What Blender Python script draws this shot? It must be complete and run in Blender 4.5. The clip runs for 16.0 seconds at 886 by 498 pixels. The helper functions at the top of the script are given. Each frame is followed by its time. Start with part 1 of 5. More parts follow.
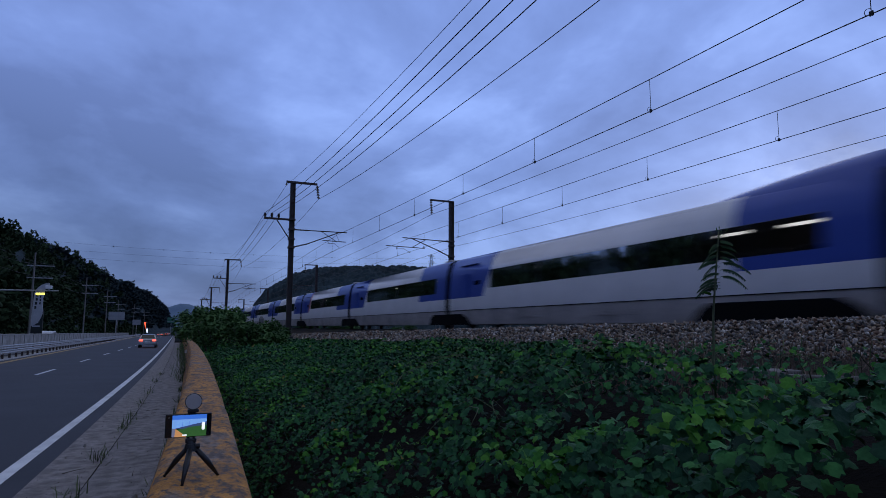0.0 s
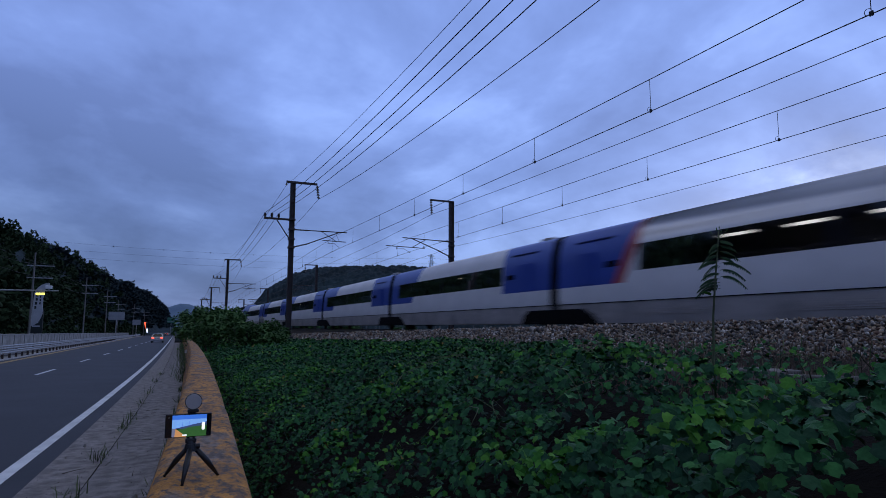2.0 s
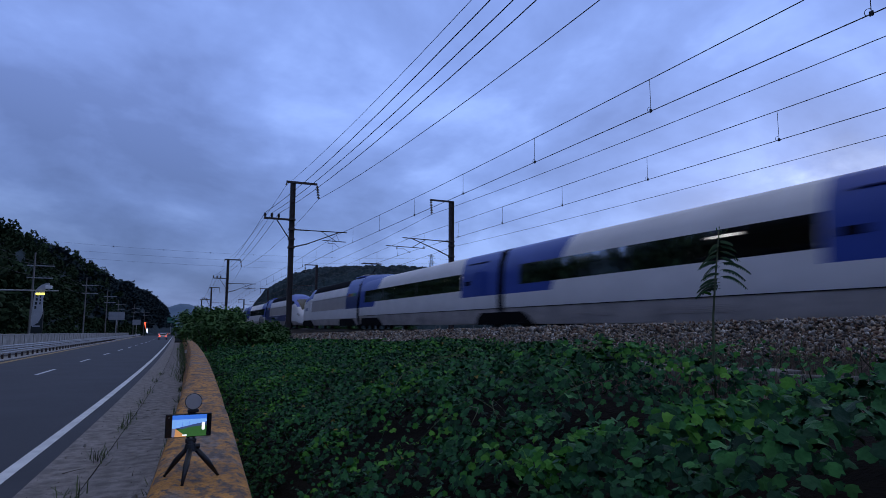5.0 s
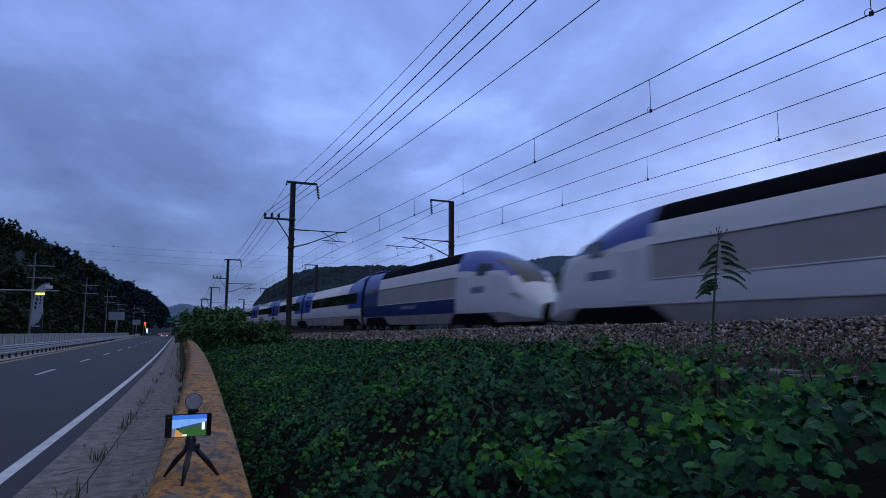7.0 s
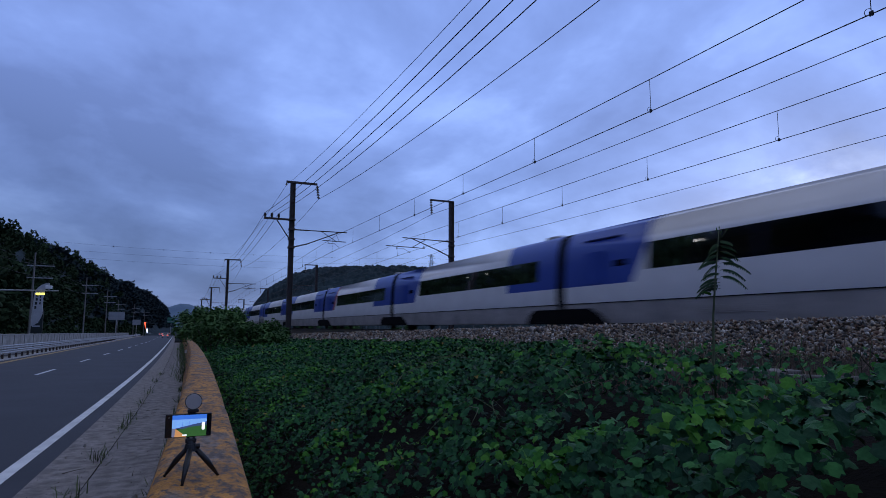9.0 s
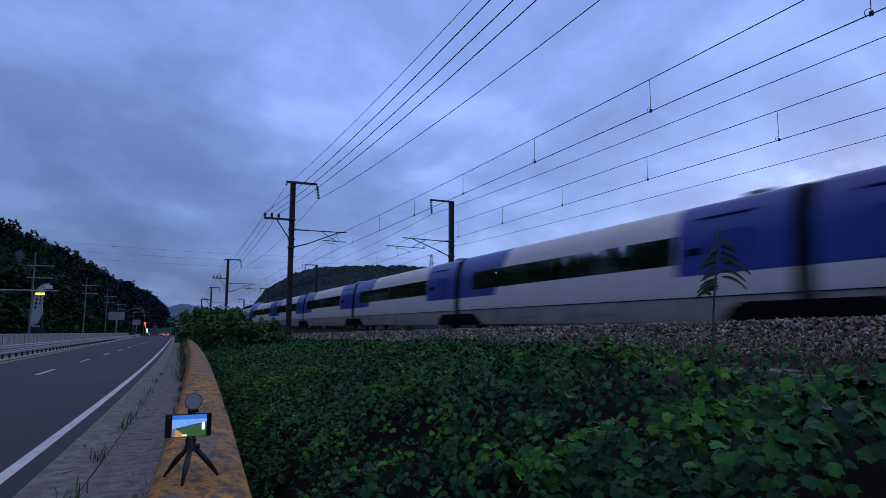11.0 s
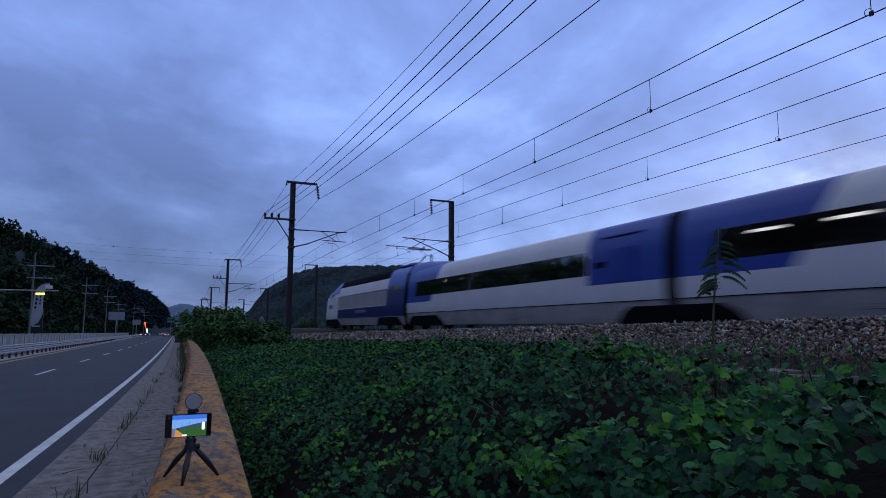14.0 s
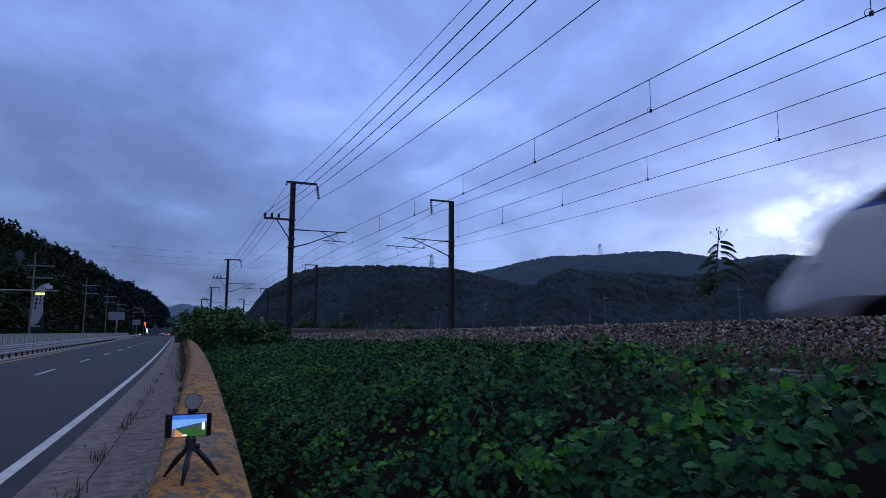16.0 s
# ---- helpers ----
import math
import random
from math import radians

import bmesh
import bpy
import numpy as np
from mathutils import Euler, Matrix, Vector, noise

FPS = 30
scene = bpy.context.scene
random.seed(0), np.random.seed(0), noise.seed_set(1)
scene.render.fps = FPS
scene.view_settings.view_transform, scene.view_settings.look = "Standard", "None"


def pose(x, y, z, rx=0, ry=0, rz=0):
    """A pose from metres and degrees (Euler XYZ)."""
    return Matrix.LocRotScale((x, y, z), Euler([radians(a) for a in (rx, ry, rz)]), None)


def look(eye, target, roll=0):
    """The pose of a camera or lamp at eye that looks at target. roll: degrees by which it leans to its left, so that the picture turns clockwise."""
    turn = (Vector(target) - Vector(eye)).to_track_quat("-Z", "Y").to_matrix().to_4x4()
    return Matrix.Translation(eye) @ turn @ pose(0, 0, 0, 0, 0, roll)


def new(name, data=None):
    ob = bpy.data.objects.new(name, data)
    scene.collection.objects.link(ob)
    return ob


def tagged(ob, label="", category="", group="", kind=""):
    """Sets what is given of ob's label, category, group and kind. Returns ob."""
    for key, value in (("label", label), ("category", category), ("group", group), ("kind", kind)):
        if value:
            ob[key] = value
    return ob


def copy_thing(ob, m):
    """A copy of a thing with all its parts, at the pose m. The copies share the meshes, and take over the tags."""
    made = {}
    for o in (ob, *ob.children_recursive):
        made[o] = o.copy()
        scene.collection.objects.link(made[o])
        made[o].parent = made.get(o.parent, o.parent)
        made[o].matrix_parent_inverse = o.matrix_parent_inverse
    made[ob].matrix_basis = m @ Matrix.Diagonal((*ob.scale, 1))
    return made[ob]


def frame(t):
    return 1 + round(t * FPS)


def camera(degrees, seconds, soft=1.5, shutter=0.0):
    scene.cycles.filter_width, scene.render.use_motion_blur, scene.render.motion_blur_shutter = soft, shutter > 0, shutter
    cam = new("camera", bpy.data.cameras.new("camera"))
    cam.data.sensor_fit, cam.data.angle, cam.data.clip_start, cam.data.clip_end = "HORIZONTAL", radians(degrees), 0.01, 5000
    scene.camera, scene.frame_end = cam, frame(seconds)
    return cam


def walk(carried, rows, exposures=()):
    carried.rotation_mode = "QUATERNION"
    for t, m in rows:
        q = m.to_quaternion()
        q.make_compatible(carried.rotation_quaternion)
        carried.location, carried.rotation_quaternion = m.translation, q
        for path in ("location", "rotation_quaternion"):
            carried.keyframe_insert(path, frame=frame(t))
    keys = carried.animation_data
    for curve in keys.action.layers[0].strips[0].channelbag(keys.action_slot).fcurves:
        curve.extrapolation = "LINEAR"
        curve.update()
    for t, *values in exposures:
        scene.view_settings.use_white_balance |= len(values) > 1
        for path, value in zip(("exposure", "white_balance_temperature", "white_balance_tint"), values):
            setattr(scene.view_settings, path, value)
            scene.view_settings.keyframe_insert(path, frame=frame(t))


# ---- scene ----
# World: y runs along the railway, x to the right of it, z up; the road lies near z = 0.
EYE = Vector((0.0, 0.0, 1.65))
HEAD, TILT, LEAN = 0.42284, 0.12598, 0.16
cam = camera(70.96, 16.0, soft=0.8, shutter=0.8)
aim = EYE + Vector((math.sin(HEAD) * math.cos(TILT), math.cos(HEAD) * math.cos(TILT), math.sin(TILT)))
walk(cam, [(0.0, look(EYE, aim, LEAN)), (16.0, look(EYE, aim, LEAN))], exposures=[(0.0, -0.20), (1.0, -0.17), (3.0, -0.04), (6.0, -0.02), (16.0, -0.02)])

# ---------------------------------------------------------------- light
SUN_AZ, SUN_EL = 0.98, 0.10          # behind the clouds over the far hills
world = bpy.data.worlds.new("dusk_sky")
scene.world = world
world.use_nodes = True


def sky():
    nt = world.node_tree
    N, L = nt.nodes, nt.links
    N.clear()
    out, bg = N.new("ShaderNodeOutputWorld"), N.new("ShaderNodeBackground")
    nish = N.new("ShaderNodeTexSky")
    nish.sky_type = 'NISHITA'
    nish.sun_disc = False
    nish.sun_elevation, nish.sun_rotation = SUN_EL, SUN_AZ
    nish.ozone_density = 4.0
    co = N.new("ShaderNodeTexCoord")
    sep = N.new("ShaderNodeSeparateXYZ")
    L.new(co.outputs["Generated"], sep.inputs[0])

    def m(op, a, b=None, c=None, clamp=False):
        n = N.new("ShaderNodeMath")
        n.operation, n.use_clamp = op, clamp
        for i, v in enumerate((a, b, c)):
            if v is None:
                continue
            if isinstance(v, (int, float)):
                n.inputs[i].default_value = v
            else:
                L.new(v, n.inputs[i])
        return n.outputs[0]
    # a flat cloud deck: project the direction on a plane overhead
    zz = m('ADD', m('MAXIMUM', sep.outputs[2], 0.0), 0.42)
    px, py = m('DIVIDE', sep.outputs[0], zz), m('DIVIDE', sep.outputs[1], zz)
    comb = N.new("ShaderNodeCombineXYZ")
    L.new(px, comb.inputs[0]), L.new(py, comb.inputs[1])
    comb.inputs[2].default_value = 3.3

    def noise_tex(scale, detail, rough, dist, off=0.0):
        mp = N.new("ShaderNodeMapping")
        mp.inputs["Location"].default_value = (off, off * 0.7, off * 0.3)
        L.new(comb.outputs[0], mp.inputs[0])
        n = N.new("ShaderNodeTexNoise")
        n.inputs["Scale"].default_value, n.inputs["Detail"].default_value = scale, detail
        n.inputs["Roughness"].default_value, n.inputs["Distortion"].default_value = rough, dist
        L.new(mp.outputs[0], n.inputs["Vector"])
        return n.outputs["Fac"]
    big, mid = noise_tex(1.5, 6, 0.52, 0.35, 7.9), noise_tex(3.6, 5, 0.55, 0.25, 3.1)
    mixed = m('ADD', m('MULTIPLY', big, 0.68), m('MULTIPLY', mid, 0.32))
    ramp = N.new("ShaderNodeValToRGB")
    L.new(mixed, ramp.inputs[0])
    e = ramp.color_ramp.elements
    e[0].position, e[0].color = 0.395, (0.144, 0.214, 0.50, 1)
    e[1].position, e[1].color = 0.60, (0.317, 0.468, 0.98, 1)
    mide = ramp.color_ramp.elements.new(0.50)
    mide.color = (0.206, 0.309, 0.70, 1)
    # brighter towards the hidden sun, darker low on the far side
    d = N.new("ShaderNodeVectorMath")
    d.operation = 'DOT_PRODUCT'
    L.new(co.outputs["Generated"], d.inputs[0])
    d.inputs[1].default_value = (math.sin(SUN_AZ) * math.cos(SUN_EL), math.cos(SUN_AZ) * math.cos(SUN_EL), math.sin(SUN_EL))
    side = m('MULTIPLY_ADD', m('MULTIPLY_ADD', d.outputs["Value"], 0.5, 0.5, True), 0.28, 0.98)
    glow = m('POWER', m('MAXIMUM', d.outputs["Value"], 0.0), 60.0)
    low = m('SUBTRACT', 1.0, m('MULTIPLY', sep.outputs[2], 2.9), None, True)
    away = m('MULTIPLY_ADD', d.outputs["Value"], -0.5, 0.5, True)
    dim = m('MAXIMUM', m('SUBTRACT', m('MULTIPLY_ADD', low, -0.27, 1.0), m('MULTIPLY', m('MULTIPLY', low, away), 2.1)), 0.45)
    shade = m('ADD', m('MULTIPLY', side, dim), m('MULTIPLY', glow, 0.12))
    mul = N.new("ShaderNodeMix")
    mul.data_type, mul.blend_type = 'RGBA', 'MULTIPLY'
    mul.inputs["Factor"].default_value = 1.0
    # overhead the deck is thinner and paler
    high = N.new("ShaderNodeMix")
    high.data_type, high.blend_type = 'RGBA', 'MIX'
    L.new(m('MULTIPLY', m('SUBTRACT', sep.outputs[2], 0.50, None, True), 2.6, None, True), high.inputs["Factor"])
    L.new(ramp.outputs[0], high.inputs[6])
    high.inputs[7].default_value = (0.31, 0.335, 0.39, 1)
    L.new(high.outputs[2], mul.inputs[6])
    cc = N.new("ShaderNodeCombineColor")
    for i in range(3):
        L.new(shade, cc.inputs[i])
    L.new(cc.outputs[0], mul.inputs[7])
    # torn bright gaps low in the cloud near the sun
    core = m('POWER', m('MAXIMUM', d.outputs["Value"], 0.0), 260.0)
    gap = m('MULTIPLY', m('MULTIPLY', m('SUBTRACT', noise_tex(4.5, 6, 0.6, 0.1, 2.1), 0.47, None, True), 9.0), core)
    add = N.new("ShaderNodeMix")
    add.data_type, add.blend_type = 'RGBA', 'ADD'
    L.new(m('MINIMUM', gap, 1.0), add.inputs["Factor"])
    L.new(mul.outputs[2], add.inputs[6])
    add.inputs[7].default_value = (0.75, 0.80, 0.80, 1)
    # a little of the clear sky shines through the deck
    mix = N.new("ShaderNodeMix")
    mix.data_type, mix.blend_type = 'RGBA', 'ADD'
    mix.inputs["Factor"].default_value = 0.02
    L.new(add.outputs[2], mix.inputs[6]), L.new(nish.outputs[0], mix.inputs[7])
    L.new(mix.outputs[2], bg.inputs[0])
    bg.inputs[1].default_value = 1.0
    L.new(bg.outputs[0], out.inputs[0])


sky()
sun = new("sun", bpy.data.lights.new("sun", 'SUN'))
sun.data.energy, sun.data.angle, sun.data.color = 0.12, radians(25), (1.0, 0.9, 0.8)
sun.matrix_world = look((60 * math.sin(SUN_AZ), 60 * math.cos(SUN_AZ), 22), (0, 0, 0))


# ---------------------------------------------------------------- materials
def mat(name, base, rough=0.7, metal=0.0, vary=0.25, scale=4.0, bump=0.2, fine=60.0, second=None, spec=0.5,
        island=0.0, per_object=0.0, emit=0.0, stretch=(1, 1, 1), depth=0.01, coat=0.0, haze_glow=None):
    """Base colour broken up at two scales, with a fine relief."""
    mt = bpy.data.materials.new(name)
    mt.use_nodes = True
    nt = mt.node_tree
    N, L = nt.nodes, nt.links
    b = N["Principled BSDF"]
    b.inputs["Roughness"].default_value, b.inputs["Metallic"].default_value = rough, metal
    b.inputs["Specular IOR Level"].default_value = spec
    b.inputs["Coat Weight"].default_value = coat
    co = N.new("ShaderNodeTexCoord")
    mp = N.new("ShaderNodeMapping")
    mp.inputs["Scale"].default_value = stretch
    L.new(co.outputs["Object"], mp.inputs[0])
    n1, n2 = N.new("ShaderNodeTexNoise"), N.new("ShaderNodeTexNoise")
    for n, s, dt in ((n1, scale, 5), (n2, fine, 4)):
        n.inputs["Scale"].default_value, n.inputs["Detail"].default_value = s, dt
        L.new(mp.outputs[0], n.inputs["Vector"])
    ramp = N.new("ShaderNodeValToRGB")
    lo = second or tuple(c * (1 - vary) for c in base)
    hi = tuple(min(1, c * (1 + vary * 0.6)) for c in base)
    e = ramp.color_ramp.elements
    e[0].position, e[0].color = 0.33, (*lo, 1)
    e[1].position, e[1].color = 0.67, (*hi, 1)
    L.new(n1.outputs["Fac"], ramp.inputs[0])
    mx = N.new("ShaderNodeMix")
    mx.data_type, mx.blend_type = 'RGBA', 'MULTIPLY'
    mx.inputs["Factor"].default_value = min(1.0, vary * 1.6)
    L.new(ramp.outputs[0], mx.inputs[6])
    r2 = N.new("ShaderNodeValToRGB")
    r2.color_ramp.elements[0].position, r2.color_ramp.elements[0].color = 0.3, (0.55, 0.55, 0.55, 1)
    r2.color_ramp.elements[1].position, r2.color_ramp.elements[1].color = 0.7, (1.25, 1.25, 1.25, 1)
    L.new(n2.outputs["Fac"], r2.inputs[0])
    L.new(r2.outputs[0], mx.inputs[7])
    col = mx.outputs[2]
    if island or per_object:
        g = N.new("ShaderNodeNewGeometry") if island else N.new("ShaderNodeObjectInfo")
        amount = island or per_object
        hsv = N.new("ShaderNodeHueSaturation")
        mr = N.new("ShaderNodeMapRange")
        mr.inputs["To Min"].default_value, mr.inputs["To Max"].default_value = 1 - amount, 1 + amount
        L.new(g.outputs["Random Per Island" if island else "Random"], mr.inputs[0])
        L.new(mr.outputs[0], hsv.inputs["Value"])
        mh = N.new("ShaderNodeMapRange")
        mh.inputs["To Min"].default_value, mh.inputs["To Max"].default_value = 0.5 + amount * 0.05, 0.5 - amount * 0.05
        L.new(g.outputs["Random Per Island" if island else "Random"], mh.inputs[0])
        L.new(mh.outputs[0], hsv.inputs["Hue"])
        L.new(col, hsv.inputs["Color"])
        col = hsv.outputs[0]
    L.new(col, b.inputs["Base Color"])
    if bump:
        bp = N.new("ShaderNodeBump")
        bp.inputs["Strength"].default_value, bp.inputs["Distance"].default_value = bump, depth
        L.new(n2.outputs["Fac"], bp.inputs["Height"])
        L.new(bp.outputs[0], b.inputs["Normal"])
    if haze_glow:   # far backdrop only: blue emission standing in for distance haze
        b.inputs["Emission Color"].default_value = (*haze_glow, 1)
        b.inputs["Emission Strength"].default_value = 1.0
    if emit:
        b.inputs["Emission Color"].default_value = (*base, 1)
        b.inputs["Emission Strength"].default_value = emit
    return mt


ASPHALT = mat("asphalt", (0.027, 0.027, 0.035), 0.72, vary=0.3, scale=0.5, fine=160, bump=0.35, depth=0.004)
SHOULDER = mat("worn_concrete_shoulder", (0.26, 0.232, 0.222), 0.92, vary=0.42, scale=7, fine=90, bump=0.4, depth=0.003)
LINE = mat("white_road_paint", (0.75, 0.75, 0.75), 0.6, vary=0.2, scale=3, fine=90, bump=0.2)
YLINE = mat("yellow_road_paint", (0.42, 0.26, 0.05), 0.6, vary=0.3, scale=3, fine=90)
# soil colour set near black to paint the shade between vine leaves
EARTH = mat("shade_dark_earth", (0.014, 0.012, 0.010), 0.95, vary=0.4, scale=1.5, fine=30, bump=0.6, depth=0.03, spec=0.05)
STONE_KINDS = [mat("ballast_stone_" + n, c, 0.85, vary=0.3, scale=2.5, fine=40, bump=0.4) for n, c in (
    ("grey", (0.24, 0.22, 0.20)), ("tan", (0.35, 0.265, 0.19)), ("pale", (0.58, 0.52, 0.46)), ("rust", (0.15, 0.085, 0.055)), ("dark", (0.07, 0.062, 0.058)), ("brown", (0.22, 0.155, 0.11)))]
BED = mat("ballast_bed_dust", (0.055, 0.047, 0.04), 0.95, vary=0.5, scale=4, fine=25, bump=0.8, depth=0.03, spec=0.05)
OLD_CONCRETE = mat("mossy_concrete", (0.20, 0.185, 0.17), 0.9, vary=0.45, scale=5, fine=40, bump=0.5)
CONCRETE = mat("grey_concrete", (0.34, 0.335, 0.32), 0.88, vary=0.3, scale=1.5, fine=50, bump=0.3)
LEAF = mat("vine_leaf", (0.027, 0.106, 0.043), 0.62, vary=0.3, scale=6, fine=60, island=0.75, bump=0.3, spec=0.12)
# tone of young leaves, used also to paint highlights on the vine crests
LEAF_YOUNG_LIT = mat("young_vine_leaf", (0.058, 0.205, 0.028), 0.62, vary=0.25, scale=6, fine=60, island=0.35, bump=0.3, spec=0.12)
TREE_LEAF = mat("tree_leaf", (0.030, 0.054, 0.025), 0.9, vary=0.4, scale=0.4, fine=4, island=0.2, spec=0.1)
# haze of distance put into colour: bluish bases, blue emission on the last two
FOREST = mat("forest_canopy", (0.026, 0.043, 0.050), 0.9, vary=0.45, scale=0.035, fine=0.5, bump=0.6, depth=0.6, spec=0.1)
FAR_FOREST_HAZE = mat("haze_glow_forest", (0.036, 0.055, 0.060), 0.95, vary=0.35, scale=0.012, fine=0.2, bump=0.6, depth=1.5, spec=0.05, haze_glow=(0.009, 0.016, 0.042))
HAZE_GLOW_MOUNTAIN = mat("haze_glow_mountain", (0.060, 0.085, 0.090), 0.95, vary=0.25, scale=0.006, fine=0.1, bump=0.4, depth=2.0, spec=0.02, haze_glow=(0.022, 0.040, 0.105))
SHRUB_LEAF = mat("shrub_leaf", (0.066, 0.145, 0.045), 0.75, vary=0.4, scale=2, fine=20, island=0.4, spec=0.15)
BARK = mat("bark", (0.07, 0.055, 0.04), 0.9, vary=0.4, scale=6, fine=40, bump=0.6)
STEM = mat("green_stem", (0.09, 0.11, 0.05), 0.7, vary=0.3, scale=8)
DRY = mat("dry_grass", (0.15, 0.105, 0.075), 0.85, vary=0.4, scale=5, island=0.5)
GRASS = mat("grass_blade", (0.07, 0.11, 0.04), 0.7, vary=0.3, scale=5, island=0.5)
POLE = mat("dark_painted_steel", (0.045, 0.040, 0.042), 0.6, metal=0.3, vary=0.4, scale=3, fine=40, second=(0.06, 0.035, 0.025))
GALV = mat("galvanised_steel", (0.42, 0.43, 0.44), 0.5, metal=0.6, vary=0.25, scale=3, fine=40)
WIRE = mat("dark_wire", (0.03, 0.03, 0.032), 0.6, metal=0.5, vary=0.1, bump=0)
CERAMIC = mat("brown_insulator", (0.05, 0.035, 0.03), 0.3, vary=0.2)
RAIL = mat("rail_steel", (0.16, 0.11, 0.085), 0.5, metal=0.7, vary=0.3)
WHITE = mat("white_train_paint", (0.84, 0.80, 0.80), 0.55, vary=0.06, scale=0.7, fine=3, bump=0.03, coat=0.08)
BLUE = mat("blue_train_paint", (0.026, 0.066, 0.37), 0.45, vary=0.08, scale=0.7, fine=3, bump=0.03, coat=0.3)
NAVY = mat("navy_train_paint", (0.015, 0.03, 0.17), 0.35, vary=0.1, scale=0.7, fine=3, bump=0.03, coat=0.3)
GREY = mat("warm_grey_train_paint", (0.42, 0.375, 0.355), 0.5, vary=0.08, scale=0.7, fine=3, bump=0.03)
SKIRT = mat("dirty_grey_skirt", (0.52, 0.46, 0.43), 0.6, vary=0.25, scale=1.2, fine=8)
BLACK = mat("black_roof_panel", (0.006, 0.006, 0.009), 0.8, vary=0.2, spec=0.03)
RUBBER = mat("black_rubber", (0.012, 0.012, 0.013), 0.9, vary=0.2, spec=0.1)
GLASS = mat("dark_train_glass", (0.010, 0.011, 0.014), 0.08, vary=0.1, bump=0, spec=0.6)
BOGIE = mat("dark_bogie_steel", (0.025, 0.022, 0.021), 0.75, vary=0.4, scale=5)
RED = mat("red_train_paint", (0.45, 0.06, 0.04), 0.4, vary=0.1)
LAMP_WARM = mat("lit_ceiling_tube", (1.0, 0.93, 0.70), 0.5, emit=4.0, vary=0.05, bump=0)


# ---------------------------------------------------------------- mesh helpers
def mesh_of(name, verts, faces, mats, index=None, smooth=False):
    me = bpy.data.meshes.new(name)
    me.from_pydata([tuple(v) for v in verts], [], [tuple(f) for f in faces])
    for m in (mats if isinstance(mats, (list, tuple)) else [mats]):
        me.materials.append(m)
    if index is not None:
        me.polygons.foreach_set("material_index", np.asarray(index, dtype=np.int32))
    if smooth:
        me.polygons.foreach_set("use_smooth", [True] * len(me.polygons))
    me.update()
    return me


def thing(name, label, category, at=(0, 0, 0), group="", kind=""):
    ob = new(name)
    ob.empty_display_size = 0.2
    ob.location = at
    return tagged(ob, label, category, group, kind)


def part(name, bm, material, parent=None, label="", smooth=False):
    """One mesh object under a thing or a part."""
    if isinstance(bm, bpy.types.Mesh):
        me = bm
    else:
        me = bpy.data.meshes.new(name)
        bm.to_mesh(me)
        bm.free()
        for m in (material if isinstance(material, (list, tuple)) else [material]):
            me.materials.append(m)
        if smooth:
            me.polygons.foreach_set("use_smooth", [True] * len(me.polygons))
    ob = new(name, me)
    ob.parent = parent
    if label:
        tagged(ob, label)
    return ob


def box(bm, lo, hi, bevel=0.0, m=None):
    sx, sy, sz = (hi[i] - lo[i] for i in range(3))
    c = [(hi[i] + lo[i]) / 2 for i in range(3)]
    r = bmesh.ops.create_cube(bm, size=1.0, matrix=(m or Matrix()) @ Matrix.LocRotScale(c, None, (sx, sy, sz)))
    if bevel:
        es = {e for v in r["verts"] for e in v.link_edges}
        bmesh.ops.bevel(bm, geom=list(es), offset=bevel, segments=2, affect='EDGES', profile=0.5)
    return bm


def rod(bm, a, b, r0, r1=None, n=8):
    a, b = Vector(a), Vector(b)
    d = b - a
    m = Matrix.Translation((a + b) / 2) @ d.to_track_quat('Z', 'Y').to_matrix().to_4x4()
    bmesh.ops.create_cone(bm, cap_ends=True, segments=n, radius1=r0, radius2=r0 if r1 is None else r1, depth=d.length, matrix=m)
    return bm


def tube_mesh(name, pts, radii, material, n=6):
    """A round tube through points, one mesh."""
    pts = [Vector(p) for p in pts]
    vs, fs = [], []
    for i, p in enumerate(pts):
        d = (pts[min(i + 1, len(pts) - 1)] - pts[max(i - 1, 0)]).normalized()
        q = d.to_track_quat('Z', 'Y')
        r = radii[i] if isinstance(radii, (list, tuple)) else radii
        for k in range(n):
            a = 2 * math.pi * k / n
            vs.append(p + q @ Vector((r * math.cos(a), r * math.sin(a), 0)))
    for i in range(len(pts) - 1):
        for k in range(n):
            fs.append((i * n + k, i * n + (k + 1) % n, (i + 1) * n + (k + 1) % n, (i + 1) * n + k))
    fs.append(tuple(range(n))[::-1])
    fs.append(tuple((len(pts) - 1) * n + k for k in range(n)))
    return mesh_of(name, vs, fs, material, smooth=True)


def strip(name, lines, ys, material, kind="structure", label="", category="", parent=None, index=None, mats=None):
    """A long sheet: each of lines is a function y -> (x, z)."""
    vs, fs = [], []
    for y in ys:
        for ln in lines:
            x, z = ln(y)
            vs.append((x, y, z))
    k = len(lines)
    for i in range(len(ys) - 1):
        for j in range(k - 1):
            fs.append((i * k + j, i * k + j + 1, (i + 1) * k + j + 1, (i + 1) * k + j))
    ob = new(name, mesh_of(name, vs, fs, mats or material, index, True))
    ob.parent = parent
    return tagged(ob, label, category, "", kind)


# ---------------------------------------------------------------- plan
def road_z(y):
    return -0.008 * max(y, -20)


def edge_x(y):
    y = max(y, -15)
    return -1.07 + 0.0205 * y - 0.963 * math.exp(-y / 25)


def barrier_x(y):
    return edge_x(y) + 1.93 - 0.045 * math.exp(-max(y, -2) / 6)


def crest_z(y):
    """Top of the near ballast shoulder."""
    return EYE.z + 0.235 - 0.0175 * max(-20, min(y, 70))


YS = [-330, -240, -150, -90, -55] + [-30 + 2.5 * i for i in range(53)] + [110 + 15 * i for i in range(30)]


